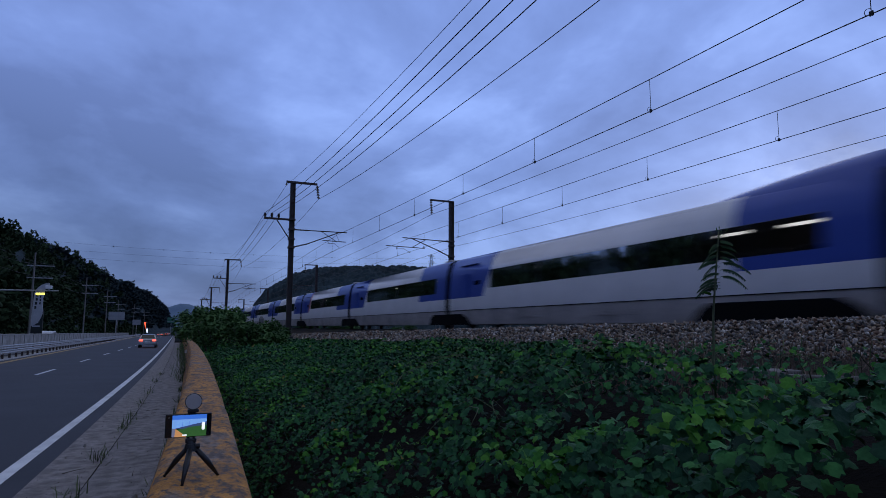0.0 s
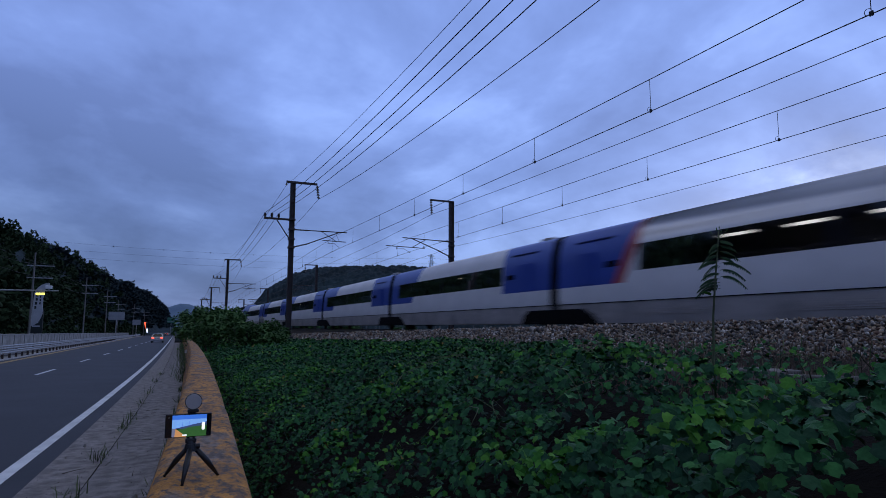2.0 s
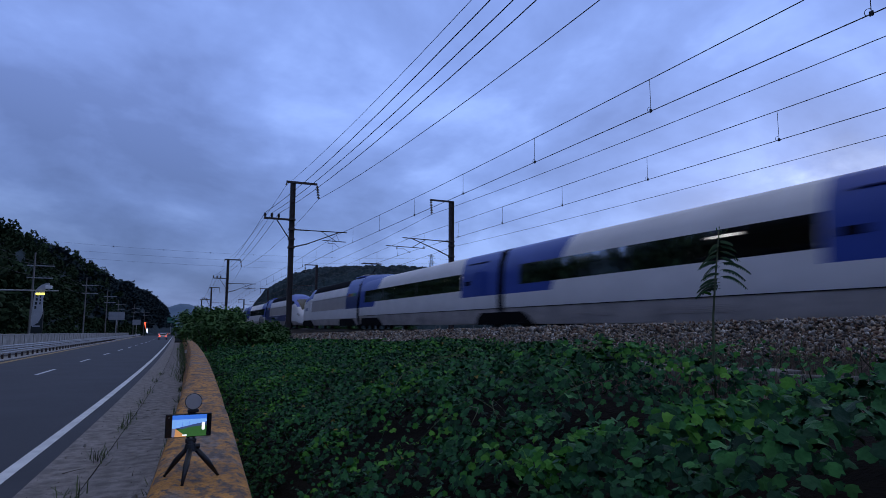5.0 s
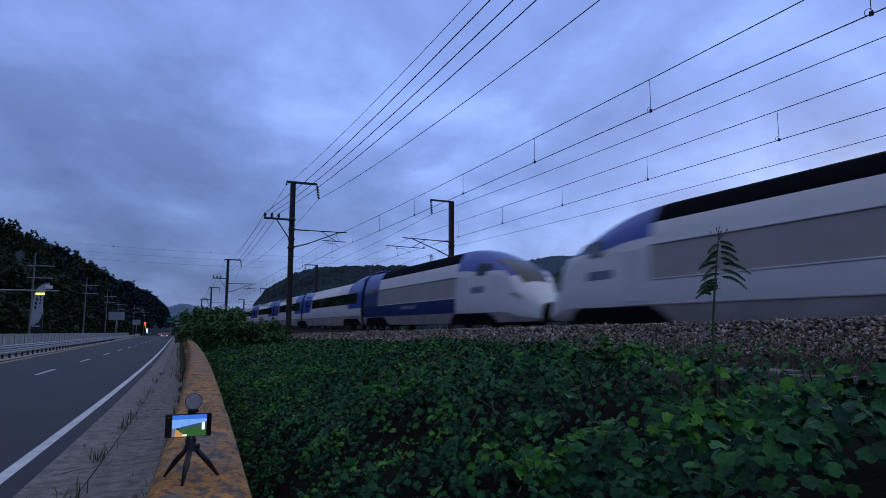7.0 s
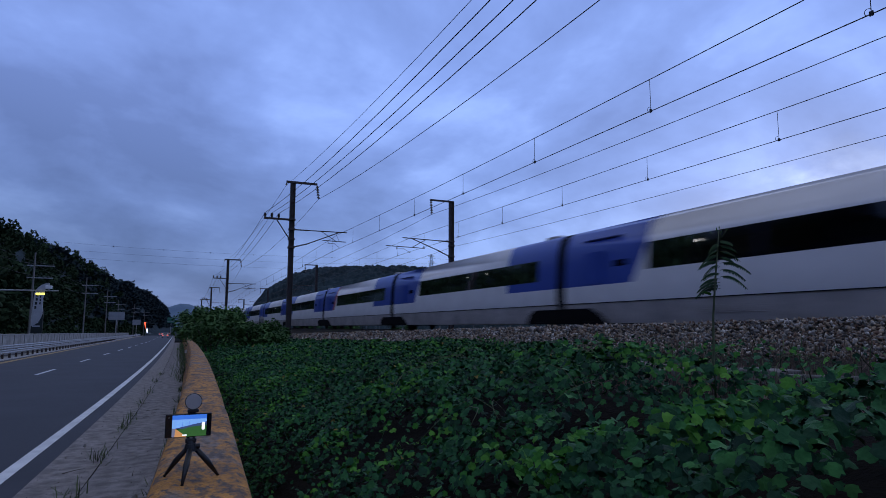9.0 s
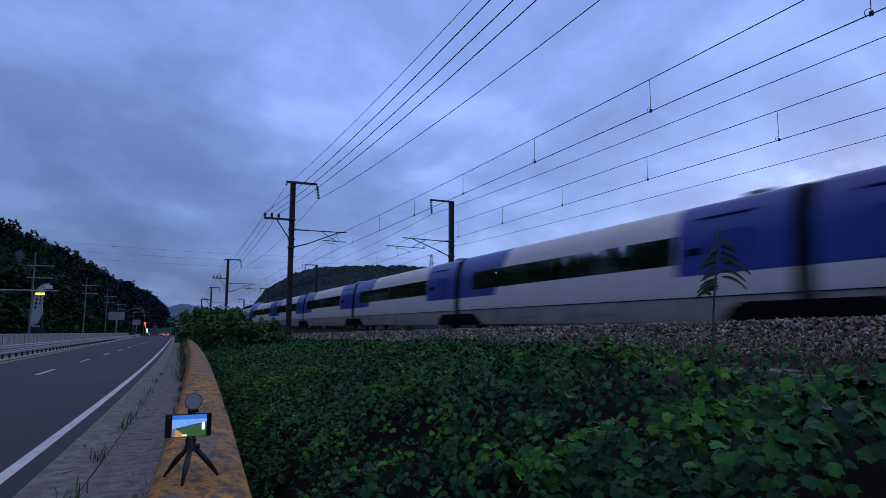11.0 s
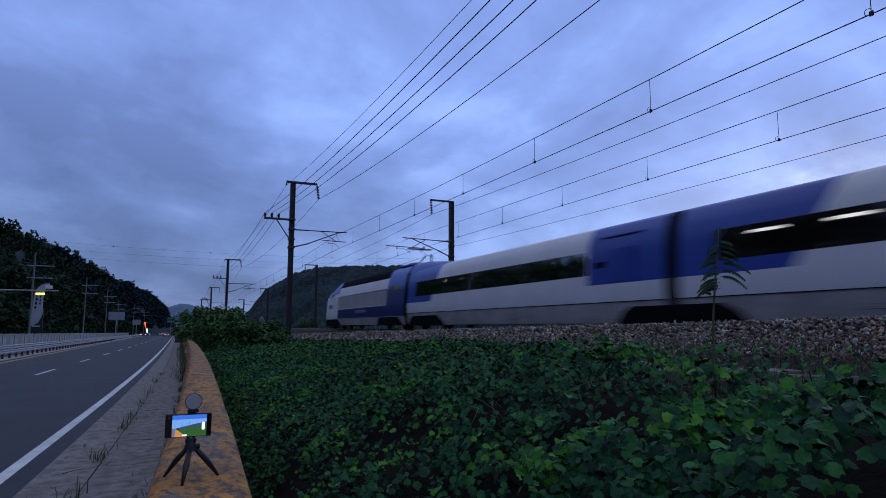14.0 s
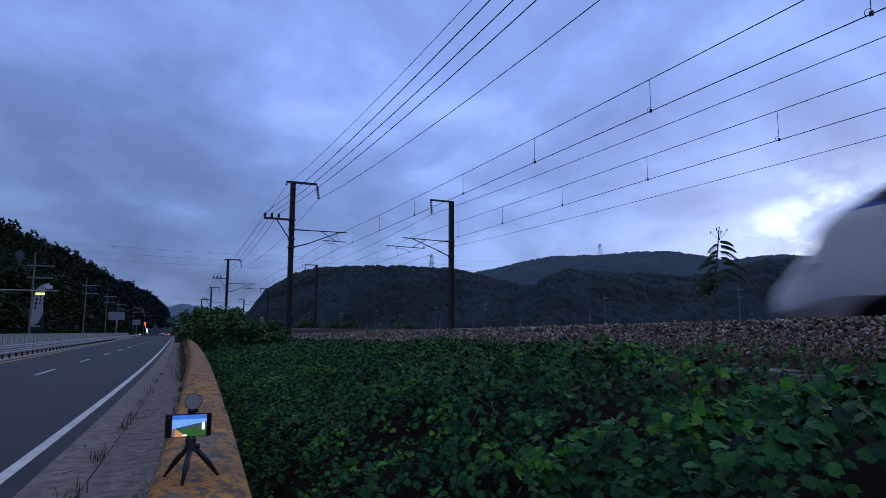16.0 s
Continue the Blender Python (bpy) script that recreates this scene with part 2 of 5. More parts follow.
def vines_z(x, y):
    """Height of the ground under the vines: a steep face by the barrier, then a shelf below the ballast."""
    u = max(0.0, (x - barrier_x(y) - 0.35) / 6.2)
    base = EYE.z - 1.40 + 0.90 * (1 - math.exp(-4.0 * u)) - 0.013 * max(-10, min(y, 70))
    base += 0.15 * math.exp(-((x - 2.15) / 0.85) ** 2 - ((y - 1.35) / 0.85) ** 2)
    base += 0.20 * math.exp(-((x - 2.75) / 0.9) ** 2 - ((y - 4.1) / 1.3) ** 2)
    base -= 0.22 * math.exp(-((x - 2.75) / 0.5) ** 2 - ((y - 2.55) / 0.5) ** 2)
    base += 0.12 * noise.noise(Vector((x * 0.5, y * 0.5, 2.0))) + 0.06 * noise.noise(Vector((x * 1.7, y * 1.7, 5.0)))
    return base


# ground: one sheet out to the horizon
def ground():
    n = 60
    vs, fs = [], []
    for i in range(n + 1):
        for j in range(n + 1):
            a, b = (i / n * 2 - 1), (j / n * 2 - 1)
            x, y = 2600 * a * abs(a), 300 + 2600 * b * abs(b)
            vs.append((x, y, -1.2 - 0.008 * max(0, min(y, 400))))
    for i in range(n):
        for j in range(n):
            fs.append((i * (n + 1) + j, (i + 1) * (n + 1) + j, (i + 1) * (n + 1) + j + 1, i * (n + 1) + j + 1))
    ob = new("ground", mesh_of("ground", vs, fs, EARTH))
    tagged(ob, "dark valley ground of fields and scrub", "ground", "", "structure")


ground()
strip("road", [lambda y: (-30.0, road_z(y) - 0.15), lambda y: (-17.5, road_z(y)), lambda y: (-8.7, road_z(y)), lambda y: (edge_x(y) + 0.35, road_z(y))], YS, ASPHALT,
      label="dark grey asphalt dual carriageway, dry, gently curving", category="road")
strip("pavement", [lambda y: (edge_x(y) + 0.35, road_z(y) + 0.004), lambda y: (edge_x(y) + 0.938, road_z(y) + 0.010)], YS, SHOULDER,
      label="rough grey asphalt shoulder beside the white line", category="road shoulder")
for ya, yb in ((-12.0, 13.8), (13.83, 30.0), (30.03, 46.0), (46.03, 62.0), (62.03, 110.0)):
    strip("gutter", [lambda y: (edge_x(y) + 0.940, road_z(y) - 0.012), lambda y: (edge_x(y) + 0.950 + 0.006 * math.sin(9 * y) * math.sin(2.3 * y), road_z(y) + 0.012), lambda y: (edge_x(y) + 1.95, road_z(y) + 0.05)],
          [ya + (yb - ya) * i / 60 for i in range(61)], SHOULDER, label="stained concrete gutter slab along the barrier foot", category="gutter")
strip("edge_line", [lambda y: (edge_x(y) - 0.08, road_z(y) + 0.005), lambda y: (edge_x(y) + 0.08, road_z(y) + 0.005)], YS, LINE,
      label="continuous white edge line painted on asphalt", category="road marking")
strip("median_line", [lambda y: (-8.02, road_z(y) + 0.005), lambda y: (-7.68, road_z(y) + 0.005)], YS, YLINE,
      label="continuous yellow line painted beside the guardrail", category="road marking")
for i in range(26):
    y0, ln = 29.2 + i * 11.9, 4.2
    if i == 25:
        break
    f = lambda y: -5.15 + 0.0265 * min(y, 125) + 0.012 * max(0, y - 125)
    ys = (y0, y0 + ln)
    strip("lane_dash", [lambda y: (f(y) - 0.07, road_z(y) + 0.005), lambda y: (f(y) + 0.07, road_z(y) + 0.005)], ys, LINE,
          label="white dashed lane marking on asphalt", category="road marking")


# barrier: sloped concrete wall, painted yellow
def barrier():
    prof = [(-0.20, -0.3), (-0.16, 0.25), (-0.03, 1.05), (0.0, 1.135), (0.035, 1.15), (0.265, 1.15), (0.30, 1.135), (0.33, 1.05), (0.42, -0.3)]
    ys = [-30 + 2 * i for i in range(13)] + [-4 + 0.25 * i for i in range(140)] + [31 + 4 * i for i in range(12)]
    lines = []
    for dx, z in prof:
        def ln(y, dx=dx, z=z):
            w = 0.007 * noise.noise(Vector((dx * 9, y * 2.1, z * 4))) + 0.005 * noise.noise(Vector((dx * 20, y * 8, z * 9)))
            return barrier_x(y) + dx + w, z + road_z(y) + w * 0.5
        lines.append(ln)
    strip("barrier", lines, ys, BARRIER, label="weathered concrete roadside barrier with flaking yellow paint", category="barrier")


def barrier_mat():
    """Ochre paint on concrete, stained in streaks across and worn to grey in patches."""
    mt = mat("flaking_yellow_paint", (0.55, 0.245, 0.045), 0.85, vary=0.30, scale=5, fine=60, bump=0.8, depth=0.01)
    N, L = mt.node_tree.nodes, mt.node_tree.links
    b = N["Principled BSDF"]
    paint = b.inputs["Base Color"].links[0].from_socket
    co = N.new("ShaderNodeTexCoord")
    prev = paint
    for scale, stretch, lo, hi, col in ((3.2, (1, 0.5, 1), 0.51, 0.60, (0.21, 0.175, 0.15)), (9.0, (1, 0.5, 1), 0.50, 0.62, (0.085, 0.06, 0.047)), (30.0, (1, 0.5, 1), 0.49, 0.60, (0.11, 0.08, 0.062))):
        mp, n, r, mx = N.new("ShaderNodeMapping"), N.new("ShaderNodeTexNoise"), N.new("ShaderNodeValToRGB"), N.new("ShaderNodeMix")
        mp.inputs["Scale"].default_value = stretch
        L.new(co.outputs["Object"], mp.inputs[0]), L.new(mp.outputs[0], n.inputs["Vector"])
        n.inputs["Scale"].default_value, n.inputs["Detail"].default_value, n.inputs["Roughness"].default_value = scale, 8, 0.68
        r.color_ramp.elements[0].position, r.color_ramp.elements[1].position = lo, hi
        L.new(n.outputs["Fac"], r.inputs[0])
        mx.data_type = 'RGBA'
        L.new(r.outputs[0], mx.inputs["Factor"])
        L.new(prev, mx.inputs[6])
        mx.inputs[7].default_value = (*col, 1)
        prev = mx.outputs[2]
    L.new(prev, b.inputs["Base Color"])
    return mt


BARRIER = barrier_mat()
barrier()

# embankment under the vines; its near-black colour adds to the shade between leaves
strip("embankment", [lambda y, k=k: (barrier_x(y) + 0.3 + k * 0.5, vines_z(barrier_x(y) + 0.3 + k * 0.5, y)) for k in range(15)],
      [-12 + 0.8 * i for i in range(90)] + [62 + 8 * i for i in range(30)], EARTH, label="earth bank between barrier and railway, coloured near black like leaf shade", category="bank")
# ballast bed
strip("ballast_bed", [lambda y: (6.3, crest_z(y) - 0.85), lambda y: (8.15, crest_z(y) - 0.05), lambda y: (8.7, crest_z(y) - 0.04), lambda y: (12.2, crest_z(y) - 0.10),
      lambda y: (13.2, 1.30), lambda y: (17.3, 1.30), lambda y: (20.0, 0.3), lambda y: (26.0, -1.2)], [-520 + 40 * i for i in range(12)] + [-40 + 4 * i for i in range(100)], BED,
      label="raised railway bed under crushed stone ballast", category="railway bed")


def rails():
    for x0, zf in ((10.2, lambda y: crest_z(y) - 0.02), (14.97, lambda y: 1.53)):
        for dx in (-0.7525, 0.7525):
            strip("rail", [lambda y: (x0 + dx - 0.07, zf(y) - 0.15), lambda y: (x0 + dx - 0.035, zf(y) - 0.04), lambda y: (x0 + dx - 0.035, zf(y)),
                  lambda y: (x0 + dx + 0.035, zf(y)), lambda y: (x0 + dx + 0.035, zf(y) - 0.04), lambda y: (x0 + dx + 0.07, zf(y) - 0.15)],
                  [-520 + 46 * i for i in range(10)] + [-60 + 5 * i for i in range(110)], RAIL, kind="structure", label="worn steel running rail on the ballast", category="rail")


rails()


# ---------------------------------------------------------------- overhead line
def insulator(parent, a, b, n=5, r=0.11):
    """A string of ceramic discs from a to b."""
    a, b = Vector(a), Vector(b)
    bm = bmesh.new()
    rod(bm, a, b, 0.025, 0.025, 6)
    for i in range(n):
        p = a.lerp(b, (i + 0.6) / (n + 0.2))
        d = (b - a).normalized() * 0.05
        rod(bm, p - d, p + d, r * 0.5, r, 10)
    return part("insulator", bm, CERAMIC, parent, "brown ceramic insulator")


def near_pole(at):
    p = thing("catenary_pole", "dark steel catenary pole with crossarms and pin insulators", "railway pole", at, "catenary poles along the line")
    bm = bmesh.new()
    for dx in (-0.14, 0.14):
        box(bm, (dx - 0.012, -0.14, 0), (dx + 0.012, 0.14, 9.85), 0.004)
    box(bm, (-0.13, -0.01, 0), (0.13, 0.01, 9.85))
    box(bm, (-0.27, -0.27, -0.4), (0.27, 0.27, 0.06), 0.03)
    for k in range(11):
        box(bm, (-0.145, -0.12, 0.9 + k * 0.85), (0.145, -0.105, 0.98 + k * 0.85))
    part("mast", bm, POLE, p)
    bm = box(bmesh.new(), (-0.42, -0.06, 9.78), (1.56, 0.06, 9.92), 0.015)
    part("top_arm", bm, POLE, p)
    insulator(p, (1.56, 0, 9.78), (1.66, 0, 8.9))
    insulator(p, (-0.40, 0, 9.78), (-0.42, 0, 9.6), 1, 0.07)
    bm = box(bmesh.new(), (-1.72, -0.06, 7.34), (0.22, 0.06, 7.46), 0.015)
    rod(bm, (-0.95, 0, 7.35), (-0.12, 0, 6.15), 0.035)
    part("side_arm", bm, POLE, p)
    for dx in (-1.67, -1.25, -0.83):
        insulator(p, (dx, 0, 7.46), (dx, 0, 7.72), 3, 0.09)
    for z in (5.62, 6.15, 6.78, 7.4):
        bm = box(bmesh.new(), (-0.20, -0.17, z - 0.06), (0.20, 0.17, z + 0.06), 0.01)
        part("clamp", bm, POLE, p)
    bm = bmesh.new()
    rod(bm, (0.95, 0, 6.78), (3.6, 0, 6.80), 0.032)
    rod(bm, (0.95, 0, 5.88), (3.15, 0, 6.80), 0.032)
    rod(bm, (1.9, 0, 6.78), (2.9, 0, 6.18), 0.022)
    rod(bm, (2.0, 0, 6.20), (3.55, 0, 6.17), 0.026)
    rod(bm, (2.85, 0, 6.75), (3.1, 0, 6.20), 0.012)
    rod(bm, (2.35, 0, 6.17), (2.40, 0, 6.02), 0.02)
    rod(bm, (2.35, 0, 6.02), (2.75, 0, 6.05), 0.014)
    rod(bm, (2.75, 0, 6.05), (3.10, 0, 5.80), 0.014)
    part("cantilever", bm, POLE, p)
    insulator(p, (0.15, 0, 6.78), (1.0, 0, 6.78), 8, 0.055)
    insulator(p, (0.15, 0, 5.66), (1.0, 0, 5.90), 8, 0.055)
    return p


def far_pole(at):
    p = thing("catenary_pole", "dark steel catenary pole with one crossarm and cantilever", "railway pole", at, "catenary poles along the line")
    bm = bmesh.new()
    for dx in (-0.14, 0.14):
        box(bm, (dx - 0.012, -0.14, 0), (dx + 0.012, 0.14, 9.0), 0.004)
    box(bm, (-0.13, -0.01, 0), (0.13, 0.01, 9.0))
    for k in range(10):
        box(bm, (-0.145, -0.12, 0.9 + k * 0.85), (0.145, -0.105, 0.98 + k * 0.85))
    part("mast", bm, POLE, p)
    part("top_arm", box(bmesh.new(), (-1.62, -0.05, 8.9), (0.16, 0.05, 9.02), 0.015), POLE, p)
    insulator(p, (-1.55, 0, 8.9), (-1.48, 0, 7.98))
    bm = bmesh.new()
    rod(bm, (-0.9, 0, 6.16), (-3.6, 0, 6.22), 0.032)
    rod(bm, (-0.9, 0, 5.45), (-3.0, 0, 6.22), 0.032)
    rod(bm, (-1.9, 0, 6.18), (-2.9, 0, 5.60), 0.022)
    rod(bm, (-2.0, 0, 5.58), (-4.75, 0, 5.62), 0.026)
    rod(bm, (-4.0, 0, 5.60), (-4.0, 0, 5.42), 0.02)
    rod(bm, (-4.0, 0, 5.44), (-3.5, 0, 5.47), 0.014)
    rod(bm, (-3.5, 0, 5.47), (-3.03, 0, 5.22), 0.014)
    part("cantilever", bm, POLE, p)
    insulator(p, (-0.15, 0, 6.15), (-1.0, 0, 6.16), 8, 0.055)
    insulator(p, (-0.15, 0, 5.12), (-1.0, 0, 5.48), 8, 0.055)
    for z in (5.1, 6.15, 5.85):
        part("clamp", box(bmesh.new(), (-0.19, -0.17, z - 0.05), (0.19, 0.17, z + 0.05), 0.01), POLE, p)
    return p


NEAR = [(7.25, -5.5, 1.05), (7.25, 39.6, 1.05), (7.45, 84.0, 0.45), (9.0, 135.0, -0.2), (9.8, 183.0, -0.7), (10.4, 231.0, -1.0)]
FAR = [(18.0, -6.5, 1.4), (18.0, 38.6, 1.4), (18.7, 83.0, 1.0), (19.8, 132.0, 0.6), (20.6, 180.0, 0.3)]
first = near_pole(NEAR[1])
for k, at in enumerate(NEAR):
    if k != 1:
        copy_thing(first, pose(*at))
first = far_pole(FAR[1])
for k, at in enumerate(FAR):
    if k != 1:
        copy_thing(first, pose(*at))


def span(points, sag, n=14):
    out = []
    for a, b in zip(points[:-1], points[1:]):
        a, b = Vector(a), Vector(b)
        for i in range(n):
            u = i / n
            p = a.lerp(b, u)
            p.z -= 4 * sag * u * (1 - u)
            out.append(p)
    return out + [Vector(points[-1])]


def wire(points, sag, r, label, name="overhead_wire"):
    ob = new(name, tube_mesh(name, span(points, sag), r, WIRE, 5))
    return tagged(ob, label, "wire")


def hang(poles, dx, dz):
    return [(x + dx, y, z + dz) for x, y, z in poles]


wire(hang(NEAR, -0.42, 9.62), 0.67, 0.010, "thin earth wire along the pole tops")
for dx in (-1.67, -1.25, -0.83):
    wire(hang(NEAR, dx, 7.75), 0.80, 0.013, "dark power wire on pin insulators")
wire(hang(NEAR, 1.66, 8.88), 0.75, 0.013, "dark feeder wire hung from an insulator string")
wire(hang(FAR, -1.48, 7.96), 0.30, 0.013, "dark feeder wire hung from an insulator string")
wire(hang(FAR, 0.18, 5.82), 0.22, 0.010, "thin return wire clamped to the far poles")


def catenary(poles, dx, dz_c, dz_m, sag, droppers, shift):
    cz = hang(poles, dx, dz_c)
    top = hang(poles, dx, dz_m)
    wire(cz, 0.0, 0.011, "contact wire above the track", "contact_wire")
    wire(top, sag, 0.011, "sagging messenger wire above the track", "messenger_wire")
    for k in range(3):
        a, b, c, d = Vector(cz[k]), Vector(cz[k + 1]), Vector(top[k]), Vector(top[k + 1])
        for j in range(droppers):
            u = (j + shift) / droppers
            lo, hi = a.lerp(b, u), c.lerp(d, u)
            hi.z -= 4 * sag * u * (1 - u)
            o = thing("dropper", "thin dropper wire with a loop at its clamp", "wire", lo, "droppers of the overhead line")
            bm = bmesh.new()
            rod(bm, (0, 0, 0), hi - lo, 0.007, 0.007, 5)
            box(bm, (-0.015, -0.03, -0.03), (0.015, 0.03, 0.05))
            part("dropper_wire", bm, WIRE, o)
            ring = [Vector((0, 0.055 + 0.055 * math.cos(t), 0.06 + 0.055 * math.sin(t))) for t in [i * math.pi / 5 for i in range(11)]]
            part("loop", tube_mesh("loop", ring, 0.006, WIRE, 4), None, o)


catenary(NEAR, 2.97, 5.66, 6.62, 0.20, 9, 0.26)
catenary(FAR, -3.03, 5.31, 6.24, 0.12, 9, 0.52)


# ---------------------------------------------------------------- train
CARS = []
LINING = mat("cabin_lining", (0.20, 0.20, 0.23), 0.8, vary=0.15)
SEAT = mat("cabin_seat_fabric", (0.14, 0.14, 0.17), 0.9, vary=0.2)
BOARD_BLUE = mat("grey_blue_emblem", (0.24, 0.26, 0.36), 0.5, vary=0.2)
SLOGAN_A, SLOGAN_B, SLOGAN_C = mat("red_lettering", (0.35, 0.10, 0.12), 0.5), mat("yellow_lettering", (0.45, 0.38, 0.10), 0.5), mat("green_lettering", (0.10, 0.35, 0.25), 0.5)


def pane_mat():
    """Dark tinted glass: it lets a little light through and reflects the sky."""
    mt = bpy.data.materials.new("tinted_pane")
    mt.use_nodes = True
    N, L = mt.node_tree.nodes, mt.node_tree.links
    N.remove(N["Principled BSDF"])
    tr, gl, mx, fr = N.new("ShaderNodeBsdfTransparent"), N.new("ShaderNodeBsdfGlossy"), N.new("ShaderNodeMixShader"), N.new("ShaderNodeFresnel")
    tr.inputs[0].default_value = (0.20, 0.21, 0.29, 1)
    gl.inputs["Roughness"].default_value = 0.05
    fr.inputs[0].default_value = 1.40
    L.new(fr.outputs[0], mx.inputs[0]), L.new(tr.outputs[0], mx.inputs[1]), L.new(gl.outputs[0], mx.inputs[2])
    L.new(mx.outputs[0], N["Material Output"].inputs[0])
    return mt


PANE = pane_mat()
PILLAR = mat("navy_window_pillar", (0.010, 0.012, 0.034), 0.35, vary=0.1, bump=0)
SPEED = 23.555
TRACK_X, RAIL_Z = 14.97, 1.53
E_LEN, P_LEN, PC_LEN = 21.845, 18.7, 22.69


def section(half, top, bottom=0.28):
    """Side profile of a car, left bottom over the roof to right bottom: (x, z)."""
    pts = [(0.90, bottom), (0.95, bottom + 0.22), (0.985, 0.98), (1.0, 1.10), (1.0, 1.58), (0.985, 1.93), (0.965, 2.40), (0.94, 2.77), (0.905, 3.06),
           (0.80, top - 0.28), (0.62, top - 0.12), (0.35, top - 0.03), (0.0, top)]
    left = [(-half * x, z) for x, z in pts]
    return left + [(-x, z) for x, z in reversed(left[:-1])]


def loft(name, cols, rule, mats, cap=0):
    """cols: (y, slant, profile). rule(column, row) -> material index."""
    k = len(cols[0][2])
    vs = [(x, y + s * (z - 1.6), z) for y, s, pr in cols for x, z in pr]
    fs, ix = [], []
    for i in range(len(cols) - 1):
        for j in range(k - 1):
            fs.append((i * k + j, i * k + j + 1, (i + 1) * k + j + 1, (i + 1) * k + j))
            got = rule(i, min(j, k - 2 - j))
            if got is None:
                fs.pop()
            else:
                ix.append(got)
    n = len(vs)
    vs += vs[:k] + vs[n - k:n]
    fs.append(tuple(n + j for j in range(k))[::-1])
    fs.append(tuple(n + k + j for j in range(k)))
    ix += [cap, cap]
    me = mesh_of(name, vs, fs, mats, ix, True)
    return me


def bogie(parent, y):
    bm = bmesh.new()
    box(bm, (-1.2, y - 1.75, 0.42), (1.2, y + 1.75, 0.80), 0.06)
    for s in (-1, 1):
        box(bm, (s * 1.22 - 0.1, y - 1.6, 0.5), (s * 1.22 + 0.1, y + 1.6, 0.72), 0.04)
        box(bm, (s * 1.25 - 0.12, y - 0.35, 0.62), (s * 1.25 + 0.12, y + 0.35, 1.0), 0.05)
    bg = part("bogie", bm, BOGIE, parent)
    for s in (-1, 1):   # black plate on the skirt, painting the shade of an arched opening
        prof = [(y - 2.6, 0.26), (y - 2.2, 0.62), (y - 1.8, 0.80), (y + 1.8, 0.80), (y + 2.2, 0.62), (y + 2.6, 0.26)]
        vs = [(s * (1.45 * (0.90 + 0.095 * min(1, (z - 0.26) / 0.5)) + 0.03), yy, z) for yy, z in prof]
        part("opening", mesh_of("opening", vs, [tuple(range(6))], RUBBER), None, bg)
    for dy in (-1.5, 1.5):
        w = bmesh.new()
        for s in (-1, 1):
            rod(w, (s * 0.69, y + dy, 0.46), (s * 0.82, y + dy, 0.46), 0.46, 0.46, 20)
            rod(w, (s * 1.05, y + dy, 0.46), (s * 1.36, y + dy, 0.46), 0.19, 0.15, 10)
        rod(w, (-0.8, y + dy, 0.46), (0.8, y + dy, 0.46), 0.09)
        part("wheelset", w, BOGIE, bg)


